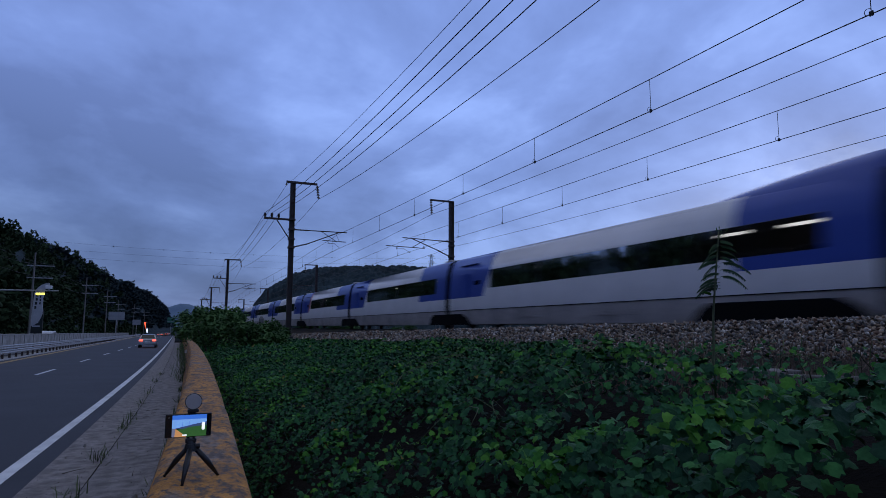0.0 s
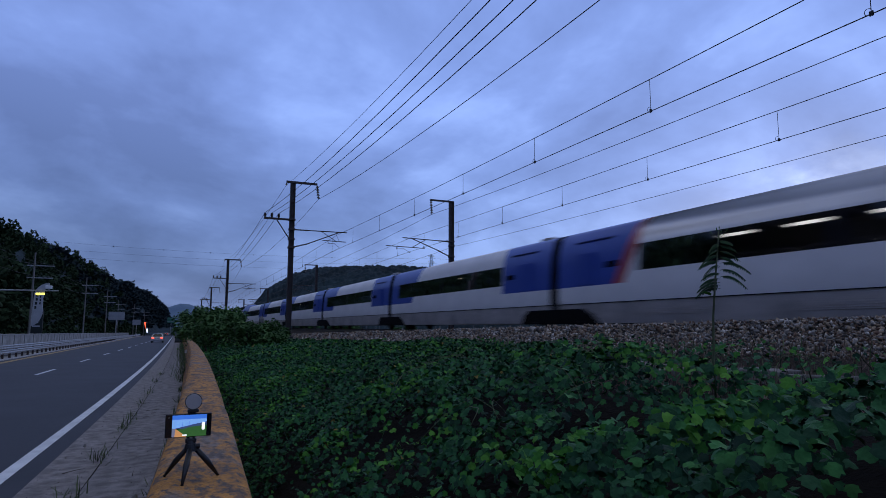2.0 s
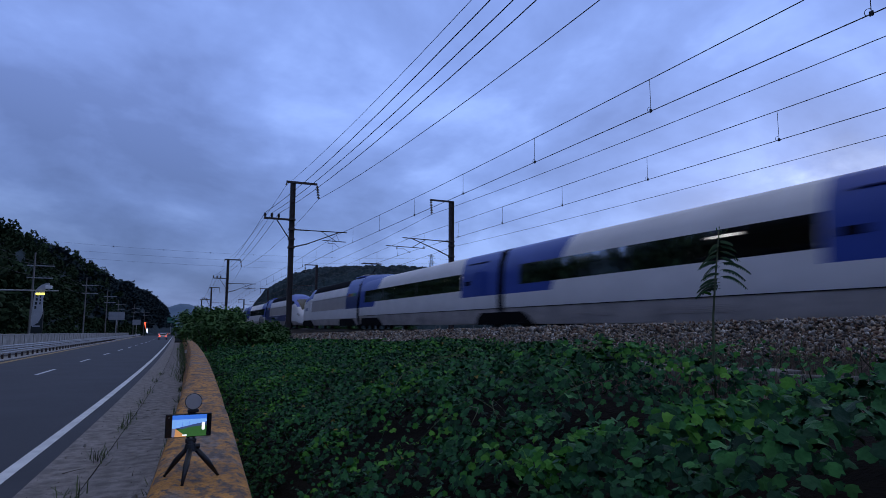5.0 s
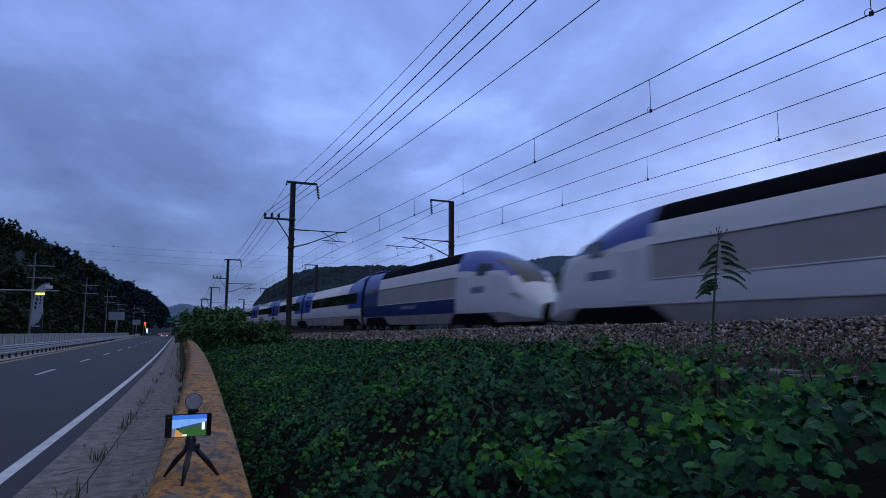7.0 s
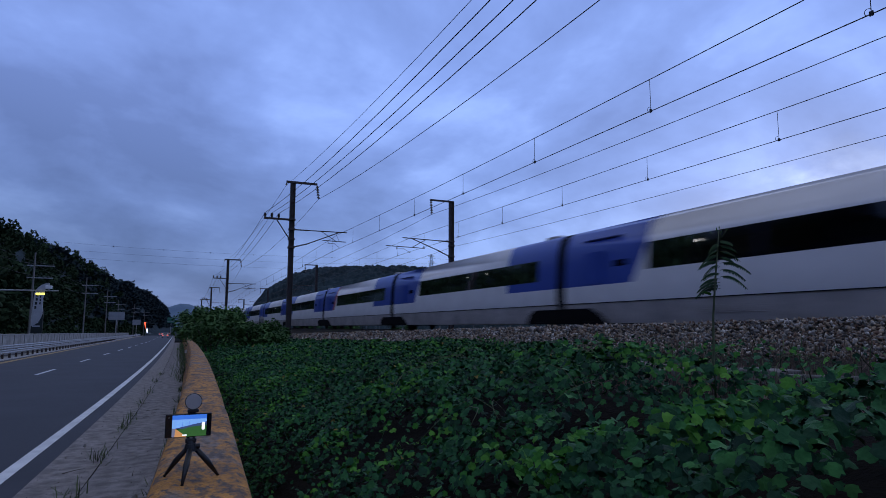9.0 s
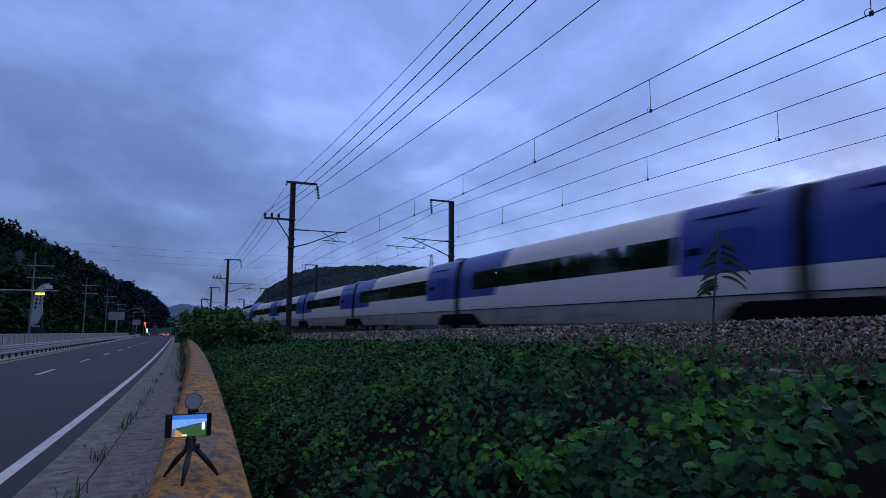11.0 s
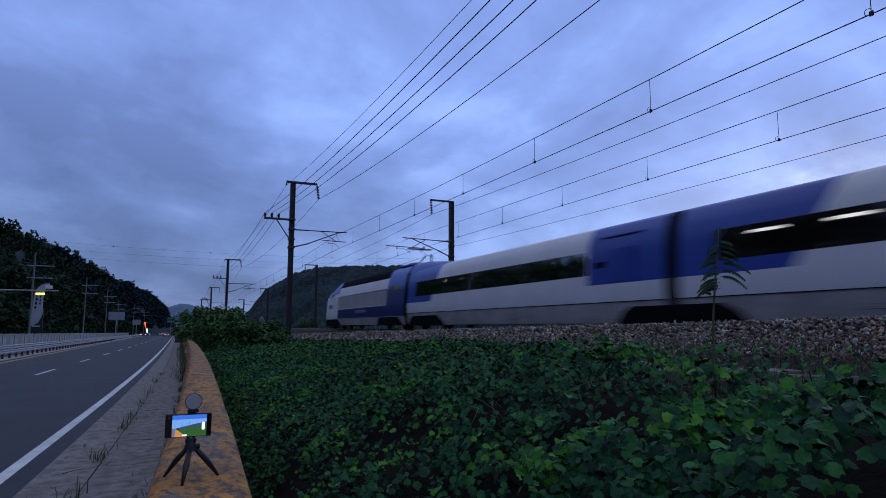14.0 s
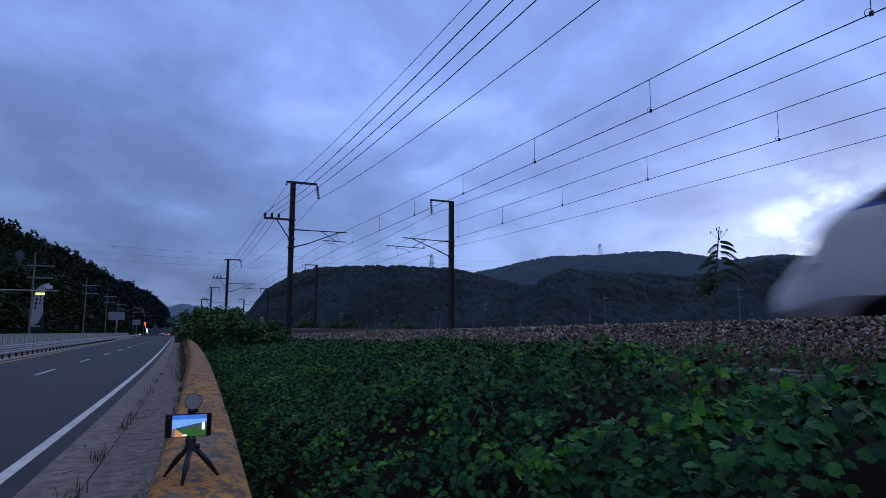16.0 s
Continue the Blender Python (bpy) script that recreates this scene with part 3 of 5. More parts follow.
def trailer(length, front_pc, rear_pc, door_rear, stripe=False):
    """A passenger car; it runs towards -y and spans y = 0 (front) to length (rear)."""
    car = thing("passenger_car", "white and blue high-speed passenger car with dark window band", "train car", group="cars of the passing train")
    pr = section(1.45, 3.75)
    g = 0.28
    fb, rb = 3.95, length - 3.9
    w0, w1 = (1.55, rb - 0.66) if door_rear else (fb + 0.05, length - 1.55)
    cols = [(g, 0), (fb, 0), (rb, -0.55), (length - g, 0), (w0, 0), (w1, 0)] + ([(rb + 0.5, -0.55)] if stripe else [])
    cols = [(y, s, pr) for y, s in sorted(cols)]

    def rule(i, r):
        y = (cols[i][0] + cols[i + 1][0]) / 2
        if w0 < y < w1 and r in (5, 6):
            return None
        if stripe and rb < y < rb + 0.5 and r >= 4:
            return 3
        if (y < fb or y > rb) and r >= 4:
            return 1
        return 2 if r < 2 else 0
    part("body", loft("body", cols, rule, [WHITE, BLUE, SKIRT, RED, RUBBER], 4), None, car)
    turned = (lambda y: length - y) if door_rear else (lambda y: y)
    span_y = lambda p, q: (min(turned(p), turned(q)), max(turned(p), turned(q)))
    # cabin lining and ceiling lights behind the glass
    bm = box(bmesh.new(), (-1.30, w0 - 0.2, 1.0), (1.30, w1 + 0.2, 3.0))
    bmesh.ops.reverse_faces(bm, faces=bm.faces)
    bmesh.ops.delete(bm, geom=[f for f in bm.faces if f.calc_center_median().x < -1.0], context='FACES_ONLY')
    cabin = part("cabin_lining", bm, LINING, car)
    r = random.Random(int(length * 10) + len(CARS) + len(bpy.data.objects))
    k = int((w1 - w0) / 1.9)
    for j in range(k):
        y = w0 + (j + 0.5) * (w1 - w0) / k
        if r.random() < 0.6:
            part("ceiling_light", box(bmesh.new(), (-0.88, y - 0.5, 2.66), (-0.70, y + 0.4, 2.715), 0.01), LAMP_WARM, cabin, "lit warm ceiling tube")
        bm = bmesh.new()
        for x in (-0.95, 0.95):
            for dy in (-0.5, 0.45):
                box(bm, (x - 0.32, y + dy - 0.06, 1.0), (x + 0.32, y + dy + 0.08, 2.12), 0.05)
        part("seat_row", bm, SEAT, cabin)
    for s in (-1, 1):
        for j in range(k):
            ya, yb = w0 + j * (w1 - w0) / k, w0 + (j + 1) * (w1 - w0) / k
            gap = 0.10 if j % 3 == 2 else 0.02
            q = [(s * (1.45 * f + 0.004), y, z) for y, z, f in ((ya, 1.935, 0.985), (yb - gap, 1.935, 0.985), (yb - gap, 2.40, 0.965), (yb - gap, 2.765, 0.94), (ya, 2.765, 0.94), (ya, 2.40, 0.965))]
            part("window", mesh_of("window", q, [(0, 1, 2, 5), (5, 2, 3, 4)], PANE), None, car)
            q = [(s * (1.45 * f - 0.01), y, z) for y, z, f in ((yb - gap - 0.04, 1.93, 0.985), (yb + 0.02, 1.93, 0.985), (yb + 0.02, 2.77, 0.94), (yb - gap - 0.04, 2.77, 0.94))]
            part("pillar", mesh_of("pillar", q, [(0, 1, 2, 3)], PILLAR), None, car)
        door = part("door", box(bmesh.new(), (s * 1.445 - 0.03, span_y(1.55, 2.45)[0], 1.62), (s * 1.445 + 0.012, span_y(1.55, 2.45)[1], 2.74), 0.012), BLUE, car)
        part("door_window", box(bmesh.new(), (s * 1.42 - 0.02, span_y(1.78, 2.2)[0], 1.75), (s * 1.42 + 0.042, span_y(1.78, 2.2)[1], 2.45), 0.01), GLASS, door)
        part("number_panel", box(bmesh.new(), (s * 1.41 - 0.02, span_y(3.0, 3.6)[0], 2.15), (s * 1.41 + 0.03, span_y(3.0, 3.6)[1], 2.35), 0.008), BLACK, car)
        part("vent", box(bmesh.new(), (s * 1.27 - 0.05, span_y(1.3, 3.3)[0], 3.15), (s * 1.27 + 0.03, span_y(1.3, 3.3)[1], 3.20), 0.008), NAVY, car)
        part("seam", box(bmesh.new(), (s * 1.43 - 0.02, g, 0.965), (s * 1.43 + 0.012, length - g, 0.985)), BLACK, car)
        for y in (length * 0.35, length * 0.6):
            bm = bmesh.new()
            for j in range(7):
                box(bm, (s * 1.385 - 0.02, y, 0.55 + j * 0.05), (s * 1.385 + 0.016 + 0.002 * j, y + 2.4, 0.565 + j * 0.05))
            part("grille", bm, GREY, car, "grey louvred skirt grille")
    for y, hi in ((0, front_pc), (length, rear_pc)):
        if hi:   # raised roof fairing towards the power car
            sgn = 1 if y == 0 else -1
            prs = []
            for j in range(9):
                u = j / 8
                hgt = 0.40 * (1 - u ** 1.6)
                prs.append((y + sgn * (0.28 + u * 5.2), 0, [(x * (1 - 0.2 * u), 3.10 + (3.71 + hgt - 3.10) * zz) for x, zz in ((-1.30, 0), (-1.16, 0.6), (-0.75, 0.93), (0, 1), (0.75, 0.93), (1.16, 0.6), (1.30, 0))]))
            part("roof_fairing", loft("roof_fairing", prs, lambda i, r: 0, [BLUE]), None, car, "blue raised roof fairing")
    part("gangway", box(bmesh.new(), (-1.25, -0.30, 0.75), (1.25, 0.30, 3.48), 0.1), RUBBER, car, "black rubber gangway")
    if rear_pc:
        part("gangway", box(bmesh.new(), (-1.25, length - 0.30, 0.75), (1.25, length + 0.30, 3.48), 0.1), RUBBER, car, "black rubber gangway")
    if not front_pc and not rear_pc:
        part("roof_unit", box(bmesh.new(), (-0.5, 1.5, 3.68), (0.5, 2.3, 3.85), 0.05), GREY, car)
    if front_pc:
        bogie(car, 3.0)
    bogie(car, length - 3.0 if rear_pc else length)
    return car


def power_car(stripe_blue, flip, raised):
    """Power car, from the gangway at y = 0 to the nose tip at y = PC_LEN, or turned about."""
    car = thing("power_car", "white, grey and blue streamlined power car with pointed nose", "locomotive", group="cars of the passing train")
    L0 = PC_LEN

    def pr(d):
        """Profile at distance d from the nose tip."""
        u = min(1.0, max(0.0, d / 6.5))
        top = 1.15 + (4.08 - 1.15) * (1 - (1 - u) ** 1.95) if u < 1 else 4.08
        w = 1.45 * (1 - (1 - min(1, d / 4.2)) ** 2.4 * 0.62)
        bot = 0.30 + 0.10 * (1 - u)
        pts = [(0.90, 0.0), (0.95, 0.06), (0.985, 0.14), (1.0, 0.18), (1.0, 0.34), (0.985, 0.38), (0.965, 0.53), (0.935, 0.62), (0.90, 0.70),
               (0.825, 0.815), (0.62, 0.95), (0.35, 0.99), (0.0, 1.0)]
        # the colour break keeps its height along the cab
        brk = max(0.70, min(0.96, (2.72 - bot) / (top - bot))) if d < 6.0 else 0.70
        pts = [(x, z * brk / 0.70 if z <= 0.70 else brk + (z - 0.70) / 0.30 * (1 - brk)) for x, z in pts] if d > 1.5 else pts
        left = [(-w * x, bot + (top - bot) * z) for x, z in pts]
        return left + [(-x, z) for x, z in reversed(left[:-1])]
    s = -1 if flip else 1
    ds = [0.05, 0.2, 0.45, 0.8, 1.2, 1.7, 2.2, 2.8, 3.4, 4.0, 4.6, 5.2, 5.8, 6.6, L0 - 3.6, L0 - 0.28]
    cols = [(s * (L0 - d), 0.0 if d < L0 - 4 else 0.0, pr(d)) for d in ds]

    def rule(i, r):
        d = ds[i]
        if d >= L0 - 3.7:
            return 1 if r >= 7 else (3 if r >= 4 else ((3 if stripe_blue else 0) if r >= 2 else 2))
        if r < 2:
            return 2
        if r < 4:
            return 3 if (stripe_blue and d >= 6.5) else 0
        if d < 6.5:
            return 1 if r >= 8 and d > 1.6 else 0
        if r < 7:
            return 4
        if r in (9, 10):
            return 5
        return 0
    part("body", loft("body", cols, rule, [WHITE, BLUE, SKIRT, NAVY, GREY, BLACK], 5), None, car)
    bogie(car, s * 3.2)
    bogie(car, s * (L0 - 4.9))
    f = lambda d: s * (L0 - d)
    for q in (-1, 1):
        sx = lambda v: q * v
        for z, w in ((1.60, 1.452), (2.68, 1.375)):
            part("moulding", box(bmesh.new(), (sx(w) - 0.02, min(f(6.6), f(L0 - 3.6)), z - 0.02), (sx(w) + 0.02, max(f(6.6), f(L0 - 3.6)), z + 0.02), 0.005), WHITE, car)
        part("moulding", box(bmesh.new(), (sx(1.430) - 0.02, min(f(5.6), f(L0 - 0.4)), 0.82), (sx(1.430) + 0.015, max(f(5.6), f(L0 - 0.4)), 0.85)), GREY, car)
        # cab side window, door and lamp
        vs = [(sx(w), f(d), z) for d, z, w in ((2.3, 2.46, 1.19), (4.4, 2.60, 1.42), (4.2, 3.16, 1.30), (3.2, 3.06, 1.18))]
        part("cab_window", mesh_of("cab_window", vs, [(0, 1, 2, 3)], GLASS), None, car, "dark cab side window")
        part("cab_door", box(bmesh.new(), (sx(1.43) - 0.03, min(f(5.5), f(6.3)), 0.95), (sx(1.43) + 0.022, max(f(5.5), f(6.3)), 2.6), 0.012), WHITE, car)
        part("emblem", box(bmesh.new(), (sx(1.40) - 0.03, min(f(3.6), f(4.9)), 1.75), (sx(1.40) + 0.05, max(f(3.6), f(4.9)), 2.05), 0.01), BOARD_BLUE, car, "blurred blue-grey emblem bars")
        vs = [(sx(w), f(d), z) for d, z, w in ((0.9, 1.32, 0.97), (1.7, 1.60, 1.17), (1.6, 1.78, 1.10), (1.0, 1.50, 0.93))]
        part("head_lamp", mesh_of("head_lamp", vs, [(0, 1, 2, 3)], GREY), None, car, "unlit head lamp")
        if stripe_blue:
            part("lettering", box(bmesh.new(), (sx(1.45) - 0.02, min(f(12.0), f(14.5)), 1.22), (sx(1.45) + 0.012, max(f(12.0), f(14.5)), 1.42), 0.004), BOARD_BLUE, car, "pale illegible lettering bars")
        for j, col in enumerate((SLOGAN_A, SLOGAN_B, SLOGAN_C)):
            d0 = L0 - 3.0 + j * 0.75
            part("lettering", box(bmesh.new(), (sx(1.36) - 0.02, min(f(d0), f(d0 + 0.6)), 2.55), (sx(1.36) + 0.03, max(f(d0), f(d0 + 0.6)), 2.78), 0.004), col, car, "coloured illegible lettering bars")
    # windscreen over the nose
    vs = []
    for d in (1.25, 1.7, 2.2, 2.8, 3.3):
        p_ = pr(d)
        m_ = len(p_) // 2
        vs += [(x * 1.0, f(d), z + 0.02) for x, z in (p_[m_ - 2], p_[m_ - 1], p_[m_], p_[m_ + 1], p_[m_ + 2])]
    fs = [(a * 5 + b, a * 5 + b + 1, a * 5 + b + 6, a * 5 + b + 5) for a in range(4) for b in range(4)]
    part("windscreen", mesh_of("windscreen", vs, fs, GLASS, smooth=True), None, car, "dark curved windscreen")
    part("coupler", box(bmesh.new(), (-0.3, min(f(0.5), f(-0.28)), 0.75), (0.3, max(f(0.5), f(-0.28)), 1.15), 0.06), BOGIE, car)
    part("roof_gear", box(bmesh.new(), (-0.8, min(f(L0 - 1.0), f(L0 - 3.0)), 4.02), (0.8, max(f(L0 - 1.0), f(L0 - 3.0)), 4.12), 0.04), BLUE, car)
    if raised:
        # pantograph reaching up to the contact wire
        pan = part("pantograph", tube_mesh("pantograph", [(0, s * 1.6, 4.15), (0, s * 0.2, 4.62), (0, s * 1.3, 5.08)], 0.05, POLE, 6), None, car, "raised dark pantograph")
        part("pan_head", box(bmesh.new(), (-0.8, s * 1.1, 5.10), (0.8, s * 1.5, 5.17), 0.02), POLE, pan)
        part("pan_base", box(bmesh.new(), (-0.5, min(s * 1.0, s * 2.2), 4.10), (0.5, max(s * 1.0, s * 2.2), 4.25), 0.03), GREY, pan)
    return car


def train():
    cars = []
    tot = 2 * E_LEN + 6 * P_LEN
    # distance ahead of the last gangway of the second set
    for base, last in ((0.0, 'second'), (tot + 2 * PC_LEN + 0.6, 'first')):
        if last == 'second':
            cars.append((power_car(True, False, True), base))
        else:
            cars.append((power_car(False, False, True), base))
        s = base
        for k in range(8):
            ln = E_LEN if k in (0, 7) else P_LEN
            s += ln
            cars.append((trailer(ln, k == 7, k == 0, k >= 5, k == 5), s))
        cars.append((power_car(True, True, False), s))
    for car, ahead in cars:
        y0 = 70.957 - ahead
        CARS.append((car, [(0.0, pose(TRACK_X, y0 + SPEED * 12.5, RAIL_Z)), (16.0, pose(TRACK_X, y0 - SPEED * 3.5, RAIL_Z))]))


train()


# ---------------------------------------------------------------- hills
def grid_hill(name, x0, x1, y0, y1, n, hz, material, label):
    vs, fs = [], []
    for i in range(n + 1):
        for j in range(n + 1):
            x, y = x0 + (x1 - x0) * i / n, y0 + (y1 - y0) * j / n
            vs.append((x, y, hz(x, y)))
    for i in range(n):
        for j in range(n):
            fs.append((i * (n + 1) + j, (i + 1) * (n + 1) + j, (i + 1) * (n + 1) + j + 1, i * (n + 1) + j + 1))
    ob = new(name, mesh_of(name, vs, fs, material, smooth=True))
    return tagged(ob, label, "hill", "", "structure")


def mound(x, y, cx, cy, rx, ry, turn, p=1.5):
    c, s = math.cos(turn), math.sin(turn)
    u, v = ((x - cx) * c + (y - cy) * s) / rx, (-(x - cx) * s + (y - cy) * c) / ry
    return math.exp(-((u * u + v * v) ** p))


def rough(x, y, s, seed):
    return noise.noise(Vector((x / s, y / s, seed))) + 0.5 * noise.noise(Vector((x * 2.1 / s, y * 2.1 / s, seed + 3)))


def polar(x_az, r):
    return r * math.sin(x_az), r * math.cos(x_az)


def hill_left(x, y):
    """The wooded valley side along the road."""
    t = max(0.0, min(1.0, (-15.5 - x + 0.04 * max(0, y - 150)) / 30))
    t = t * t * (3 - 2 * t)
    h = 25.2 + 0.020 * min(max(y, 0), 900)
    return -3.0 + h * t + (2.5 * rough(x, y, 40, 4.0)) * t


def far_mountain(x, y):
    return -10 + 46 * mound(x, y, *polar(0.030, 2700), 85, 420, 0, 0.8) + 62 * mound(x, y, *polar(0.03, 2650), 330, 400, 0, 1.2) + 7 * rough(x, y, 200, 2.0)


grid_hill("hill_west", -160, 60, -60, 1400, 110, hill_left, FOREST, "steep dark wooded valley side along the road")
grid_hill("mountain", -900, 1100, 1500, 3400, 60, far_mountain, HAZE_GLOW_MOUNTAIN, "distant mountain at the end of the valley, its blue haze put in as glow")


def domes(x, y, cell, seed):
    """Rounded bumps of uneven size side by side, 0 to 1, like tree crowns seen from afar."""
    gx, gy = np.floor(x / cell), np.floor(y / cell)
    best = np.zeros_like(x)
    for i in (-1, 0, 1):
        for j in (-1, 0, 1):
            cx, cy = gx + i, gy + j
            h = np.sin(cx * 127.1 + cy * 311.7 + seed * 17.3) * 43758.5453
            a = h - np.floor(h)
            h = np.sin(cx * 269.5 + cy * 183.3 + seed * 29.7) * 24634.6345
            b = h - np.floor(h)
            d2 = (x / cell - cx - 0.15 - 0.7 * a) ** 2 + (y / cell - cy - 0.15 - 0.7 * b) ** 2
            best = np.maximum(best, (0.62 + 0.38 * b) * np.sqrt(np.maximum(0.0, 1 - d2 / (0.55 + 0.3 * a))))
    return best


def wooded_ridge(name, label, ridge, front, back, material, crown, na, nr, seed, woods_label):
    """A ridge across the valley. ridge: (bearing, distance, crest height); the slopes run front and back from the crest."""
    ba, ra, ha = (np.array(v) for v in zip(*ridge))
    az = np.linspace(ba[0], ba[-1], na)
    k = max(3, na // 26)
    ease = np.hanning(k + 2)[1:-1]
    ease /= ease.sum()

    def soft_line(v):
        return np.convolve(np.pad(np.interp(az, ba, v), (k // 2, k - 1 - k // 2), mode="edge"), ease, mode="valid")
    rc, hc = soft_line(ra)[:, None], soft_line(ha)[:, None]

    def sheet(q, top, wob):
        u = np.linspace(-1, 1, q)[None, :]
        u = np.sign(u) * np.abs(u) ** 1.15
        r = rc + np.where(u < 0, u * front, u * back)
        fall = np.cos(np.pi / 2 * np.minimum(1, np.abs(u))) ** 1.1
        x, y = r * np.sin(az)[:, None], r * np.cos(az)[:, None]
        spur = 0.5 * np.sin(az[:, None] * 31 + seed + 2.0 * u) + 0.5 * np.sin(az[:, None] * 67 + 3 * u + seed)
        z = -4 + (hc + 4) * (fall + 0.10 * spur * fall * (1 - fall) * 2) - 1.0
        if top:
            z = z + crown * (1.25 * domes(x, y, crown * 1.25, seed) + 0.5 * domes(x, y, crown * 0.55, seed + 5) + 0.5 * domes(x, y, crown * 4.0, seed + 9)) - wob * crown
        return x, y, z
    for nm, q, top, lb in (("hill", 24, False, label), ("woods", nr, True, woods_label)):
        x, y, z = sheet(q, top, 0.75)
        step = 1 if top else 8
        x, y, z = x[::step], y[::step], z[::step]
        n0, n1 = x.shape
        idx = np.arange(n0 * n1).reshape(n0, n1)
        fs = np.stack([idx[:-1, :-1], idx[:-1, 1:], idx[1:, 1:], idx[1:, :-1]], -1).reshape(-1, 4)
        me = bpy.data.meshes.new(nm)
        me.from_pydata(np.stack([x, y, z], -1).reshape(-1, 3).tolist(), [], fs.tolist())
        me.materials.append(material)
        me.polygons.foreach_set("use_smooth", np.ones(len(fs), dtype=bool))
        ob = new(name if nm == "hill" else "woods", me)
        tagged(ob, lb, "hill" if nm == "hill" else "trees", "", "structure" if nm == "hill" else "stuff")


wooded_ridge("hill_north", "rounded dark wooded hill behind the railway", [(0.09, 520, -0.9), (0.119, 520, 9.3), (0.145, 510, 27.7), (0.187, 500, 39.8), (0.221, 490, 43.8), (0.292, 480, 44.8), (0.365, 470, 44.2), (0.438, 470, 42.3), (0.492, 470, 35.8), (0.546, 460, 30.4), (0.604, 450, 23.9), (0.668, 440, 13.5), (0.717, 440, 0.2)],
             150, 130, FOREST, 4.2, 620, 130, 1.0, "dense dark broadleaf woods on the hill")
wooded_ridge("hill_east", "low dark wooded hills across the valley", [(0.51, 400, 0.1), (0.55, 400, 19.6), (0.582, 400, 29.0), (0.618, 410, 35.9), (0.661, 420, 35.0), (0.72, 430, 34.6), (0.777, 440, 32.9), (0.817, 450, 33.6), (0.863, 460, 37.9), (0.9, 470, 43.0), (0.936, 480, 46.2), (0.99, 500, 45.9), (1.063, 520, 41.7), (1.216, 540, 28.2)],
             150, 150, FOREST, 4.2, 640, 130, 7.0, "dense dark broadleaf woods on low hills")
wooded_ridge("ridge", "long wooded ridge on the skyline, its haze put in as faint blue glow", [(0.401, 1300, 91.8), (0.465, 1280, 105.9), (0.51, 1250, 112.3), (0.547, 1220, 121.4), (0.596, 1200, 129.5), (0.67, 1170, 126.5), (0.738, 1150, 128.1), (0.787, 1130, 122.8), (0.822, 1120, 113.3), (0.856, 1120, 105.2), (0.893, 1120, 107.9), (0.926, 1130, 111.7), (0.97, 1150, 107.3), (1.064, 1200, 98.3), (1.217, 1250, 78.7)],
             380, 300, FAR_FOREST_HAZE, 7.0, 560, 100, 11.0, "woods on the far ridge, their haze put in as faint blue glow")


def scatter(name, templates, places, material, parent=None, smooth=False, label="", category="", kind="stuff", index=None):
    """One joined mesh of transformed templates. places: (3x3 array, offset)."""
    V, Fs, base, mi = [], [], 0, []
    for k, (m3, off) in enumerate(places):
        vs, fs = templates[k % len(templates)]
        V.append(vs @ m3.T + off)
        Fs.append(fs + base)
        base += len(vs)
        if index is not None:
            mi.append(np.full(len(fs), index[k], dtype=np.int32))
    V, Fs = np.concatenate(V), np.concatenate(Fs)
    me = bpy.data.meshes.new(name)
    n = Fs.shape[1]
    me.vertices.add(len(V))
    me.vertices.foreach_set("co", V.astype(np.float32).ravel())
    me.loops.add(Fs.size)
    me.loops.foreach_set("vertex_index", Fs.astype(np.int32).ravel())
    me.polygons.add(len(Fs))
    me.polygons.foreach_set("loop_start", np.arange(0, Fs.size, n, dtype=np.int32))
    me.polygons.foreach_set("loop_total", np.full(len(Fs), n, dtype=np.int32))
    for m in (material if isinstance(material, (list, tuple)) else [material]):
        me.materials.append(m)
    if index is not None:
        me.polygons.foreach_set("material_index", np.concatenate(mi))
    if smooth:
        me.polygons.foreach_set("use_smooth", np.ones(len(Fs), dtype=bool))
    me.update(calc_edges=True)
    me.validate()
    ob = new(name, me)
    ob.parent = parent
    return tagged(ob, label, category, "", kind)


rng = np.random.default_rng(5)


def turn3(rx, ry, rz):
    return np.array(Euler((rx, ry, rz)).to_matrix())


def canopy(name, hz, area, count, size, label, lo=1.0, material=None):
    x0, x1, y0, y1 = area
    tm = [leaf_clump(i + 70, 80, 0.26) for i in range(6)]
    places = []
    while len(places) < count:
        x, y = rng.uniform(x0, x1), rng.uniform(y0, y1)
        z = hz(x, y)
        if z < lo:
            continue
        r = size * rng.uniform(0.55, 1.25)
        sc = np.diag([r, r, r * rng.uniform(0.8, 1.25)])
        places.append((turn3(0, 0, rng.uniform(0, 6.28)) @ sc, np.array([x, y, z + r * 0.25])))
    scatter(name, tm, places, material or FOREST, label=label, category="trees")


